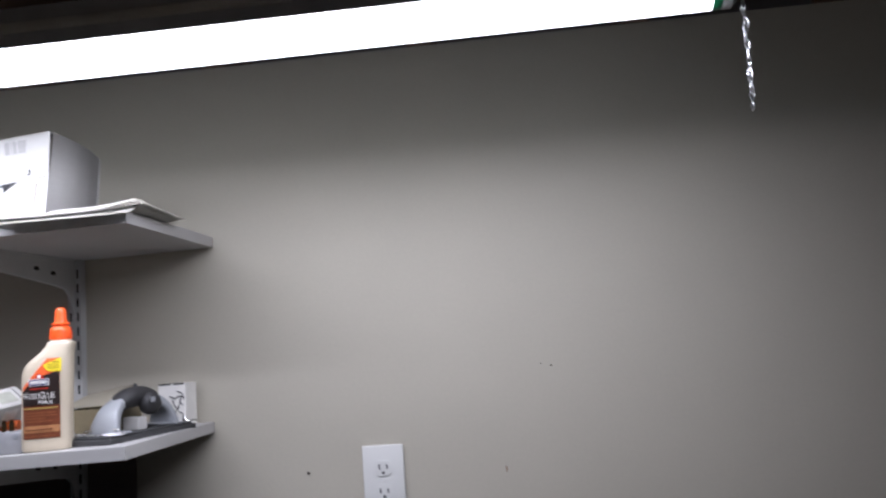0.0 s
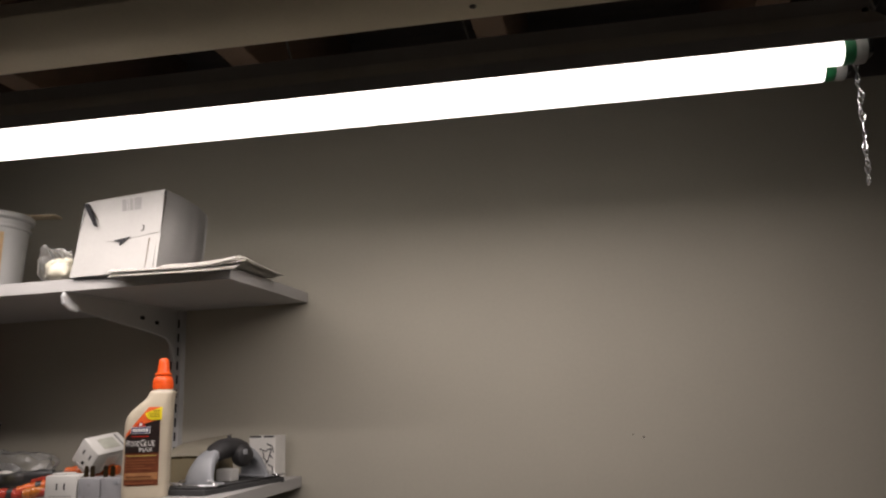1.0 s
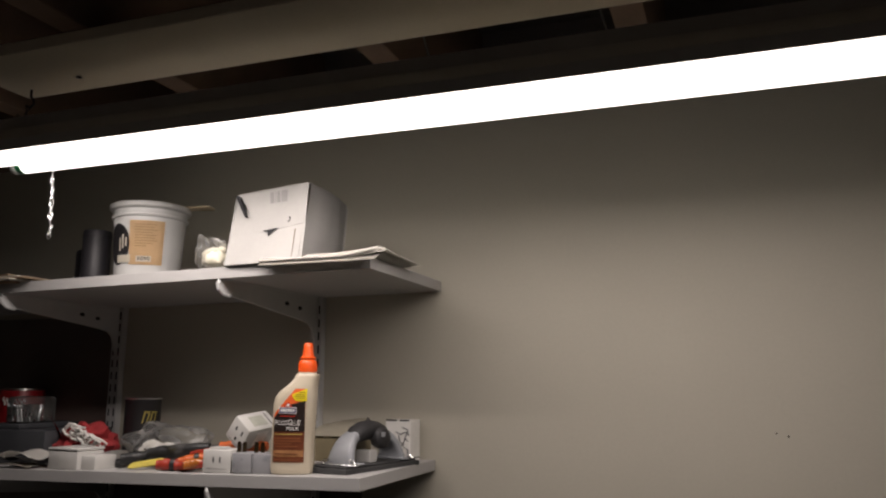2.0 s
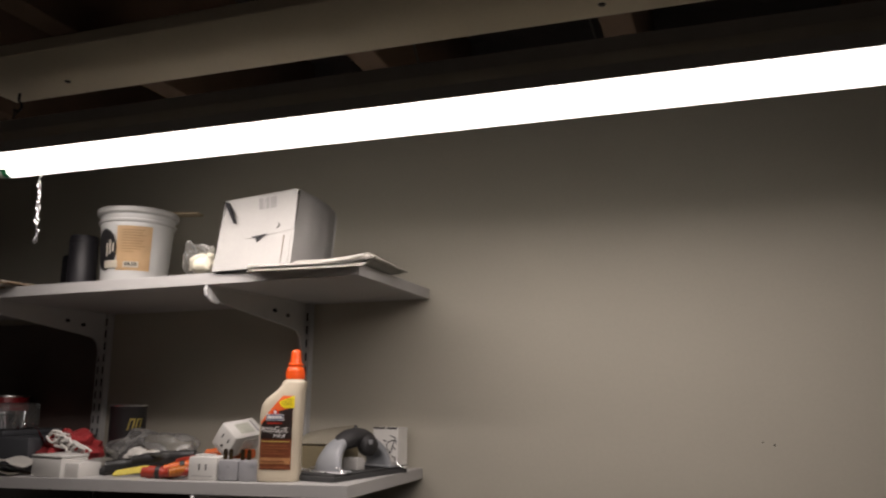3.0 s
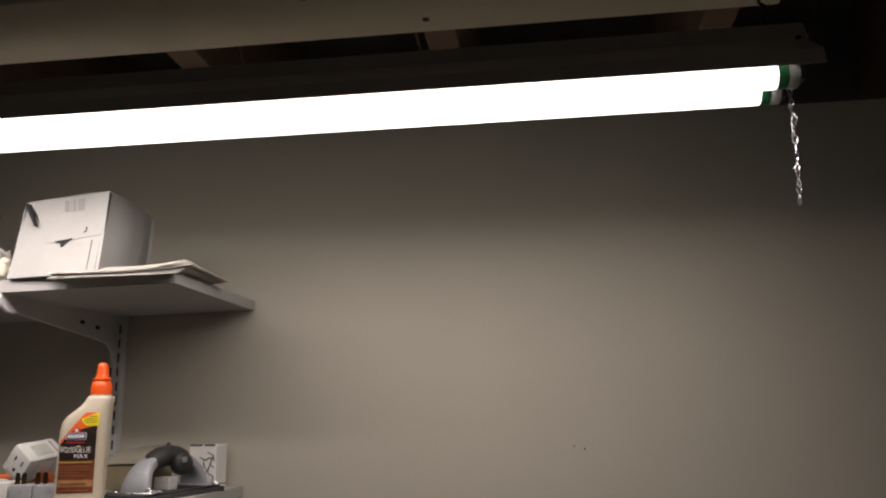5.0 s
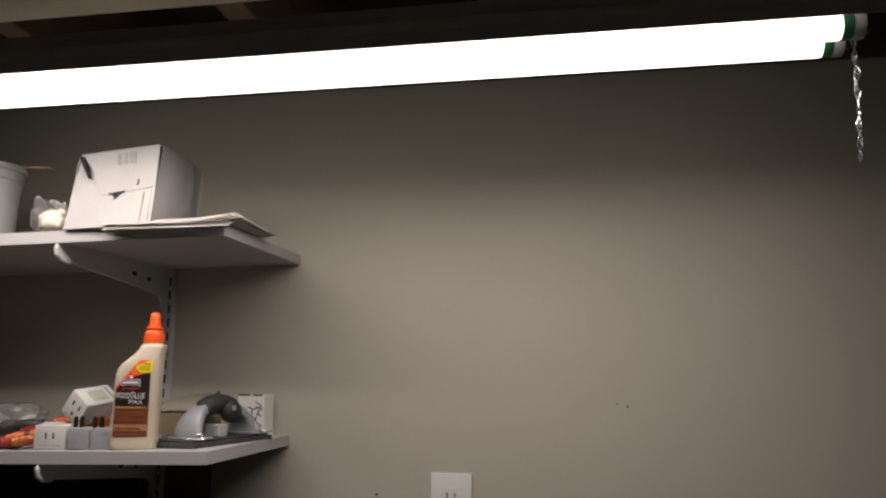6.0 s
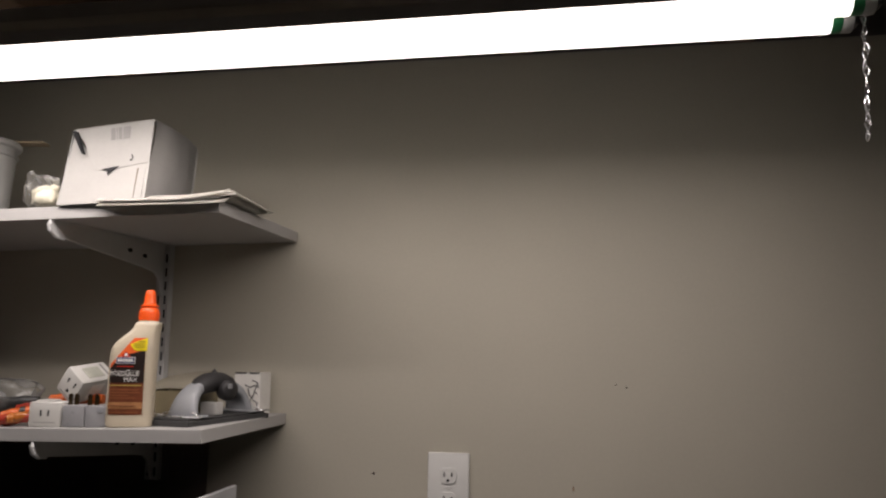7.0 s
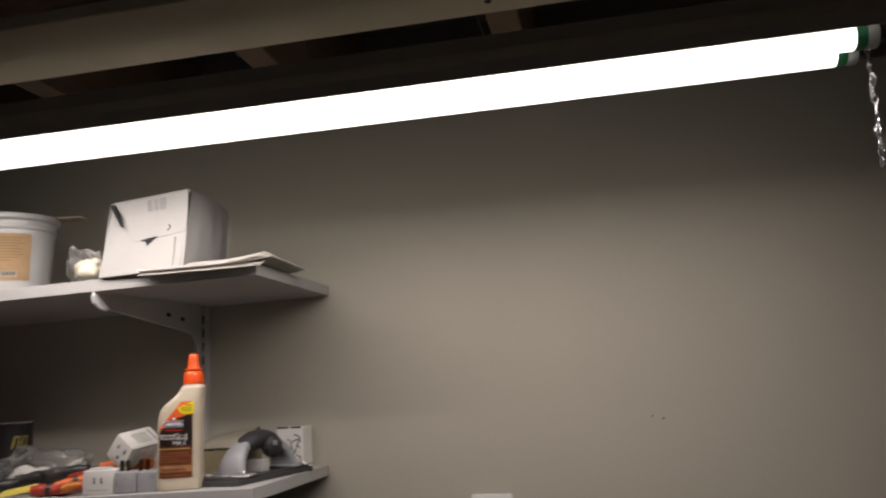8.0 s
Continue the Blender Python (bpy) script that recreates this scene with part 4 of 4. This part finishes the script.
def small_carton():
    c = thing("small_carton", "small white carton with black line drawing at the wall", "box", pose(-0.3085, -0.052, LOW, 0, 0, -3))
    w, d, h = 0.049, 0.040, 0.0705
    body = part("body", brick_bm(-w / 2, w / 2, 0, d, 0, h, 0.0008), LABWHITE, c)
    part("lid_slit", brick_bm(-w / 2 + 0.001, -0.002, -0.0004, 0.004, h - 0.002, h + 0.0006), INK, c)
    part("lid_slit", brick_bm(0.003, w / 2 - 0.003, -0.0004, 0.004, h - 0.002, h + 0.0006), INK, c)
    for pts in ([(-0.004, 0.050), (0.006, 0.0455), (0.012, 0.049), (0.018, 0.0495)], [(0.018, 0.0495), (0.013, 0.036), (0.010, 0.026)], [(0.002, 0.044), (0.004, 0.034), (0.009, 0.030), (0.006, 0.020)], [(-0.003, 0.030), (0.004, 0.027), (0.004, 0.012)], [(-0.006, 0.017), (0.008, 0.013)], [(0.009, 0.058), (0.019, 0.054), (0.0215, 0.044)], [(0.012, 0.024), (0.020, 0.020), (0.019, 0.008)], [(0.000, 0.009), (0.012, 0.006)], [(0.014, 0.040), (0.020, 0.034)]):
        part("drawn_line", rope([(x, -0.0004, z) for x, z in pts], 0.0009, 6), INK, body)


small_carton()


def kraft_box():
    k = thing("open_kraft_box", "small olive kraft box with beige open lid behind the glue", "box", pose(-0.380, -0.150, low(-0.38), 0, 0, 6))
    w, d, h, t = 0.088, 0.085, 0.047, 0.0014
    part("front_panel", brick_bm(-w / 2, w / 2, -0.030, -0.030 + t, 0, h, 0.0003), KRAFT, k)
    part("back_panel", brick_bm(-w / 2, w / 2, d - 0.03 - t, d - 0.03, 0, h, 0.0003), KRAFT, k)
    for sx in (-w / 2, w / 2 - t):
        part("side_panel", brick_bm(sx, sx + t, -0.030 + t, d - 0.03 - t, 0, h, 0.0003), KRAFT, k)
    part("bottom_panel", brick_bm(-w / 2 + t, w / 2 - t, -0.030 + t, d - 0.03 - t, 0, t), KRAFT, k)
    lid = bmesh.new()
    n = 8
    g = [[lid.verts.new((-w / 2 + w * i / n, -0.030 + (d - 0.004) * j / n, h + 0.002 + 0.030 * (j / n) ** 0.8 * (0.55 + 0.45 * i / n) + 0.002 * math.sin(3 * i / n))) for i in range(n + 1)] for j in range(n + 1)]
    for j in range(n):
        for i in range(n):
            lid.faces.new((g[j][i], g[j][i + 1], g[j + 1][i + 1], g[j + 1][i]))
    bmesh.ops.solidify(lid, geom=list(lid.faces), thickness=0.001)
    part("lid", lid, LIDBEIGE, k, "beige half-open lid", smooth=True)


kraft_box()


# ---- low shelf: plugs and adapters ----
def splitter():
    s = thing("plug_splitter", "grey plug splitter lying with brass prongs upward", "adapter", pose(-0.452, -0.272, low(-0.452), 0, 0, 4))
    for x in (-0.0345, 0.0005):
        part("housing", brick_bm(x, x + 0.034, -0.015, 0.022, 0.0, 0.031, 0.003), SPLITGREY, s, smooth=True)
    part("bridge", brick_bm(-0.006, 0.006, -0.010, 0.020, 0.002, 0.029, 0.002), SPLITGREY, s, smooth=True)
    for x in (-0.0310, -0.0215, -0.0010, 0.0100):
        pr = prism([(-0.0032, 0), (0.0032, 0), (0.0032, 0.014), (0.002, 0.0165), (-0.002, 0.0165), (-0.0032, 0.014)], -0.0008, 0.0008, 0.0003)
        prong = part("prong", moved(pr, pose(x, 0.0, 0.0305, 0, 0, 35)), BRASS, s, "tarnished brass prong")
        part("prong_hole", moved(prism([(0.001 * math.cos(a), 0.0125 + 0.001 * math.sin(a)) for a in np.linspace(0, 6.28, 10, endpoint=False)], -0.0011, 0.0011), pose(x, 0.0, 0.0305, 0, 0, 35)), SLOT, prong)
    part("pin_hole", prism([(0.0240 + 0.0045 * math.cos(a), 0.0245 + 0.0032 * math.sin(a)) for a in np.linspace(0, 6.28, 14, endpoint=False)], -0.0156, -0.0146), SANDGREY, s)


splitter()


def cube_tap(m, name, label):
    c = thing(name, label, "adapter", m, "outlet adapters")
    part("body", brick_bm(-0.026, 0.026, -0.020, 0.020, 0.0, 0.036, 0.003), DEVICEWHITE, c, smooth=True)
    for sx in (-0.0058, 0.0062):
        part("slot", brick_bm(sx - 0.0011, sx + 0.0011, -0.0206, -0.0198, 0.016, 0.025), SLOT, c)
    part("face_ring", brick_bm(-0.018, 0.018, -0.0204, -0.0199, 0.0065, 0.0075), LABELGREY, c)
    part("top_ridge", brick_bm(-0.020, 0.004, -0.012, 0.012, 0.036, 0.0385, 0.001), DEVICEWHITE, c)
    return c


cube_tap(pose(-0.515, -0.268, low(-0.515), 0, 0, 2), "cube_adapter", "white plastic outlet adapter block on the shelf")


def tilted_adapter():
    a = thing("wall_adapter", "white three-way outlet adapter leaning tilted on the plugs", "adapter", Matrix.Translation((-0.499, -0.214, low(-0.49) + 0.0600)) @ Matrix.Rotation(radians(78), 4, "Z") @ Matrix.Rotation(radians(-6), 4, "Y") @ Matrix.Rotation(radians(40), 4, "X"), "outlet adapters")
    part("body", brick_bm(-0.034, 0.034, -0.018, 0.022, -0.022, 0.022, 0.004), DEVICEWHITE, a, smooth=True)
    # outlet face on the end
    for dy, h in ((-0.007, 0.0042), (0.0075, 0.0036)):
        part("slot", brick_bm(-0.0346, -0.0338, dy - 0.001, dy + 0.0012, 0.003, 0.003 + 2 * h), SLOT, a)
    part("ground_hole", moved(brick_bm(-0.0346, -0.0338, -0.0022, 0.0024, -0.011, -0.006, 0.0003), pose(0, 0, 0)), SLOT, a)
    part("face_line", brick_bm(-0.0345, -0.0339, -0.010, 0.012, -0.0165, -0.0150), LABELGREY, a)
    part("side_recess", brick_bm(-0.012, 0.012, -0.0186, -0.0178, -0.014, 0.014, 0.0003), LABWHITE, a)
    part("sticker", brick_bm(-0.016, 0.014, -0.010, 0.012, 0.0217, 0.0225, 0.0003), OLIVEGREY, a, "olive-grey sticker")
    part("face_line", brick_bm(0.020, 0.0235, -0.012, 0.016, 0.0217, 0.0224, 0.0002), LABELGREY, a)


tilted_adapter()


# ---- low shelf: small tools ----
def handle_bar(name, label, category, x, y, rz, length, r, material, tip=None, lean=0.0, z=0.0, mid=None):
    t = thing(name, label, category, pose(x, y, low(x) + z, 0, lean, rz), "small tools")
    n = 12
    path = [(length * i / n, 0.002 * math.sin(5 * i / n), r * 1.0) for i in range(n + 1)]
    rad = [r * (0.7 + 0.3 * math.sin(math.pi * min(1, 0.12 + 0.85 * i / n)) + 0.08 * math.sin(4.5 * i)) for i in range(n + 1)]
    part("handle", rope(path, rad, 12), material, t, smooth=True)
    if tip:
        part("blade", rope([(length, 0.002, r), (length + tip * 0.3, 0.002, r), (length + tip, 0.002, r * 0.9)], [r * 0.42, r * 0.36, r * 0.2], 8), DARKMETAL, t, smooth=True)
    if mid:
        part("band", rope([(length * 0.42, 0.001, r), (length * 0.55, 0.001, r)], r * 1.08, 12), mid, t, smooth=True)
    return t


def knife():
    k = thing("utility_knife", "yellow plastic snap-off knife lying on the shelf", "knife", pose(-0.700, -0.272, low(-0.70) + 0.001, 0, -8, 24), "small tools")
    bm = prism([(0, 0.002), (0.006, 0.0), (0.055, 0.0), (0.060, 0.003), (0.060, 0.009), (0.054, 0.0105), (0.008, 0.0095)], -0.006, 0.006, 0.0015)
    part("handle", bm, YELLOW, k, smooth=True)
    part("blade", prism([(-0.016, 0.003), (0.002, 0.003), (0.002, 0.0085), (-0.008, 0.0085)], -0.0004, 0.0004), DARKMETAL, k)


knife()
handle_bar("screwdriver", "screwdriver with red and black grip", "screwdriver", -0.636, -0.278, 12, 0.060, 0.0100, REDPLASTIC, 0.05, 0, 0, BLACKPL)
handle_bar("screwdriver", "orange-handled screwdriver among small tools", "screwdriver", -0.598, -0.270, 24, 0.062, 0.0085, ORANGEPL, 0.04, -9, 0.006, BLACKPL)
handle_bar("pliers_handle", "red-gripped pliers lying on other tools", "pliers", -0.590, -0.285, 8, 0.052, 0.0075, REDPLASTIC, 0.0, -6, 0.002)
handle_bar("pliers_handle", "red-gripped pliers leaning on other tools", "pliers", -0.588, -0.262, 33, 0.060, 0.0070, REDPLASTIC, 0.0, -12, 0.010)
handle_bar("screwdriver", "black-handled screwdriver lying on the shelf", "screwdriver", -0.735, -0.250, 30, 0.090, 0.0110, BLACKPL, 0.06, -4, 0.004)
handle_bar("screwdriver", "black-handled screwdriver under the clear bag", "screwdriver", -0.690, -0.235, 14, 0.110, 0.0115, BLACKPL, 0.03, -6, 0.012)
handle_bar("marker", "orange plastic tool behind the outlet adapters", "tool", -0.560, -0.215, 8, 0.085, 0.0105, ORANGEPL, 0.0, -2, 0.024)
handle_bar("screwdriver", "dark-handled awl lying on the shelf", "awl", -0.775, -0.255, 22, 0.060, 0.0075, BLACKPL, 0.05, 0, 0)


handle_bar("screwdriver", "stubby amber-handled screwdriver among red grips", "screwdriver", -0.572, -0.292, 30, 0.030, 0.0075, AMBER, 0.02, -10, 0.004)
handle_bar("pliers_handle", "dark red plier grip under the clear bag", "pliers", -0.600, -0.236, -14, 0.070, 0.0070, REDPLASTIC, 0.0, -8, 0.016)


def tape_scrap():
    """A curled strip of white tape lying on its edge."""
    t = thing("tape_scrap", "curled scrap of white tape beside the white case", "tape", pose(-0.772, -0.218, low(-0.772), 0, 0, 12))
    bm = bmesh.new()
    n = 22
    rows = []
    for i in range(n + 1):
        a = -0.6 + 4.3 * i / n
        r = 0.012 + 0.012 * i / n
        rows.append([bm.verts.new((r * math.cos(a) * 1.25, r * math.sin(a) * 0.8, z + 0.004 * math.sin(a))) for z in (0.004, 0.013, 0.022)])
    for p, q in zip(rows, rows[1:]):
        for k in (0, 1):
            bm.faces.new((p[k], q[k], q[k + 1], p[k + 1]))
    bmesh.ops.solidify(bm, geom=list(bm.faces), thickness=0.0006)
    part("strip", bm, WHITEBIT, t, smooth=True)


tape_scrap()


def big_bag():
    b = thing("clear_parts_bag", "crumpled clear plastic bag with white fittings inside", "bag", pose(-0.690, -0.190, low(-0.69)))
    for i, (x, y, z, r) in enumerate(((-0.020, -0.01, 0.030, 0.017), (0.010, -0.012, 0.026, 0.018), (0.035, 0.0, 0.022, 0.014), (0.0, 0.015, 0.022, 0.018), (-0.045, 0.0, 0.022, 0.012))):
        part("fitting", lump(r, i + 21, 0.35, 2.2, (1.2, 1, 0.8), 2, at=(x, y, z)), WHITEBIT, b, smooth=True)
    part("bag", lump(0.047, 31, 0.35, 1.9, (1.75, 1.05, 0.78), 4, at=(0.004, 0, 0.0355)), BAGFILM, b, "crinkled clear film", smooth=True)


big_bag()


def paint_can():
    c = thing("paint_can", "black paint can with bright lid and gold print", "can", pose(-0.818, -0.110, low(-0.818)))
    r, h = 0.0340, 0.117
    part("body", lathe([(r - 0.002, 0), (r, 0.002), (r, 0.004), (r - 0.001, 0.006), (r - 0.001, h - 0.006), (r, h - 0.004), (r, h - 0.002)], 48), CANBLACK, c, smooth=True)
    part("lid", lathe([(r + 0.0004, h - 0.003), (r + 0.0012, h - 0.001), (r - 0.001, h), (r - 0.004, h - 0.001), (r - 0.007, h - 0.004), (0.002, h - 0.004)], 48), CANLID, c, "bright metal lid rim", smooth=True)
    # print in slanted gold strokes
    for a in (-52, -38, -28, -14):
        bm = shell_patch(lambda z: r - 0.001, math.radians(a), math.radians(a + 5), 0.070, 0.092, 0.0008, 3, 6)
        for v in bm.verts:
            lean = (v.co.z - 0.070) * 6.5
            v.co.xy = (v.co.x * math.cos(lean) - v.co.y * math.sin(lean), v.co.x * math.sin(lean) + v.co.y * math.cos(lean))
        part("print_bar", bm, GOLDPRINT, c)
    for a in (-46, -22):
        part("print_bar", shell_patch(lambda z: r - 0.001, math.radians(a + 4), math.radians(a + 14), 0.0885, 0.092, 0.0012, 4, 1), GOLDPRINT, c)


paint_can()


def white_case():
    w = thing("white_case", "small white plastic case with stepped end on the shelf", "case", pose(-0.811, -0.271, low(-0.806), 0, 0, -4))
    part("body", brick_bm(-0.038, 0.030, -0.026, 0.030, 0.0, 0.031, 0.002), DEVICEWHITE, w, smooth=True)
    part("lid", brick_bm(-0.039, 0.031, -0.027, 0.031, 0.0312, 0.0355, 0.0015), DEVICEWHITE, w, smooth=True)
    part("end_block", brick_bm(0.030, 0.062, -0.018, 0.028, 0.0, 0.024, 0.002), DEVICEWHITE, w, smooth=True)


white_case()


def red_cloth():
    r = thing("red_glove", "crumpled dark red cloth with white tangle of cord on it", "cloth", pose(-0.880, -0.200, low(-0.88)))
    bm = lump(0.05, 41, 0.45, 2.4, (1.15, 0.9, 0.72), 4, at=(0.0, 0.02, 0.034))
    part("cloth", bm, REDCLOTH, r, smooth=True)
    flapb = bmesh.new()
    n = 10
    g = [[flapb.verts.new((-0.062 + 0.06 * i / n, -0.018 + 0.02 * j / n, 0.086 - 0.055 * i / n - 0.022 * j / n + 0.004 * math.sin(5 * i / n + 3 * j / n))) for i in range(n + 1)] for j in range(n + 1)]
    for j in range(n):
        for i in range(n):
            flapb.faces.new((g[j][i], g[j][i + 1], g[j + 1][i + 1], g[j + 1][i]))
    bmesh.ops.solidify(flapb, geom=list(flapb.faces), thickness=0.003)
    part("cuff", flapb, REDCLOTH, r, smooth=True)
    rnd = random.Random(12)
    for k in range(5):
        pts = []
        cx, cz = 0.010 + 0.015 * k, 0.062 - 0.006 * k
        for i in range(22):
            a = 0.62 * i + k
            pts.append((cx + (0.013 + 0.004 * math.sin(1.7 * i)) * math.cos(a) + rnd.uniform(-0.002, 0.002), -0.028 + 0.006 * math.sin(a * 1.3), cz + (0.009 + 0.003 * math.cos(i)) * math.sin(a)))
        part("cord_loop", rope(pts, 0.0023, 6), WHITEBIT, r, "white cord tangle", smooth=True)


red_cloth()


def parts_organizer():
    m = thing("parts_case", "charcoal plastic case with clear lid full of small parts", "case", pose(-0.995, -0.165, low(-0.995)))
    part("base", brick_bm(-0.095, 0.075, -0.075, 0.090, 0.0, 0.062, 0.004), MACHINE, m, smooth=True)
    part("step", brick_bm(-0.085, 0.000, -0.065, 0.080, 0.062, 0.072, 0.003), MACHINE, m, smooth=True)
    part("clear_lid", brick_bm(-0.044, -0.012, -0.060, 0.030, 0.0725, 0.122, 0.006), CLEARHARD, m, "clear plastic lid", smooth=True)
    rnd = random.Random(3)
    for k in range(14):
        x, y = rnd.uniform(-0.038, -0.018), rnd.uniform(-0.05, 0.0)
        part("metal_bit", moved(lathe([(0.0035, 0), (0.0035, rnd.uniform(0.016, 0.026)), (0.006, 0.0265), (0.006, 0.032)], 10), pose(x, y, 0.0745, rnd.uniform(-25, 25), rnd.uniform(-25, 25), 0)), CANLID, m, smooth=True)


parts_organizer()


def red_tin():
    c = thing("red_tin", "red tin with bright lid rim and white script", "tin", pose(-1.185, -0.060, low(-1.185)))
    r, h = 0.044, 0.139
    part("body", lathe([(r - 0.002, 0), (r, 0.002), (r, h - 0.004), (r - 0.001, h - 0.002)], 40), TINRED, c, smooth=True)
    part("lid", lathe([(r - 0.001, h - 0.004), (r + 0.0012, h - 0.003), (r + 0.0008, h), (r - 0.003, h), (r - 0.006, h - 0.004), (0.002, h - 0.004)], 40), CANLID, c, "bright metal lid", smooth=True)
    pts = []
    for i in range(40):
        a = math.radians(-95 + 1.6 * i)
        pts.append(((r + 0.0006) * math.cos(a), (r + 0.0006) * math.sin(a), h - 0.026 + 0.0095 * math.sin(i * 0.9) * (1 - 0.016 * i)))
    part("script_line", rope(pts, 0.0012, 6), LABWHITE, c, "white script squiggle", smooth=True)


red_tin()


def folded_sheets():
    f = thing("folded_papers", "folded grey-white papers at the shelf edge", "papers", pose(-0.905, -0.274, low(-0.905), 0, 0, -6))
    for k in range(3):
        bm = bmesh.new()
        n = 10
        g = [[bm.verts.new((-0.06 + 0.085 * i / n, -0.028 + 0.05 * j / n, 0.003 + 0.007 * k + 0.010 * math.sin(math.pi * i / n) * (0.4 + 0.3 * k) + 0.003 * math.sin(6 * j / n + k))) for i in range(n + 1)] for j in range(n + 1)]
        for j in range(n):
            for i in range(n):
                bm.faces.new((g[j][i], g[j][i + 1], g[j + 1][i + 1], g[j + 1][i]))
        bmesh.ops.solidify(bm, geom=list(bm.faces), thickness=0.0012)
        part("sheet", bm, (PAPERDARK, BLACKPL, PAPER)[k], f, smooth=True)


folded_sheets()


# ---- below the shelves ----
def cabinet():
    c = thing("black_cabinet", "black storage cabinet with pale grey side panel under the shelves", "cabinet", pose(-0.62, -0.14, FLOOR_Z))
    h = 1.166 - FLOOR_Z
    part("body", brick_bm(-0.36, 0.358, -0.18, -0.052, 0.03, h - 0.050, 0.004), CABINET, c)
    part("side_panel", brick_bm(0.3585, 0.3655, -0.182, -0.050, h - 0.62, h, 0.002), GREYPANEL, c, "pale grey side panel")
    part("rear_housing", brick_bm(-0.30, 0.34, -0.048, 0.118, 0.03, h - 0.09, 0.006), CABINET, c)
    part("plinth", brick_bm(-0.34, 0.34, -0.16, 0.11, 0.0, 0.029), CABINET, c)


cabinet()
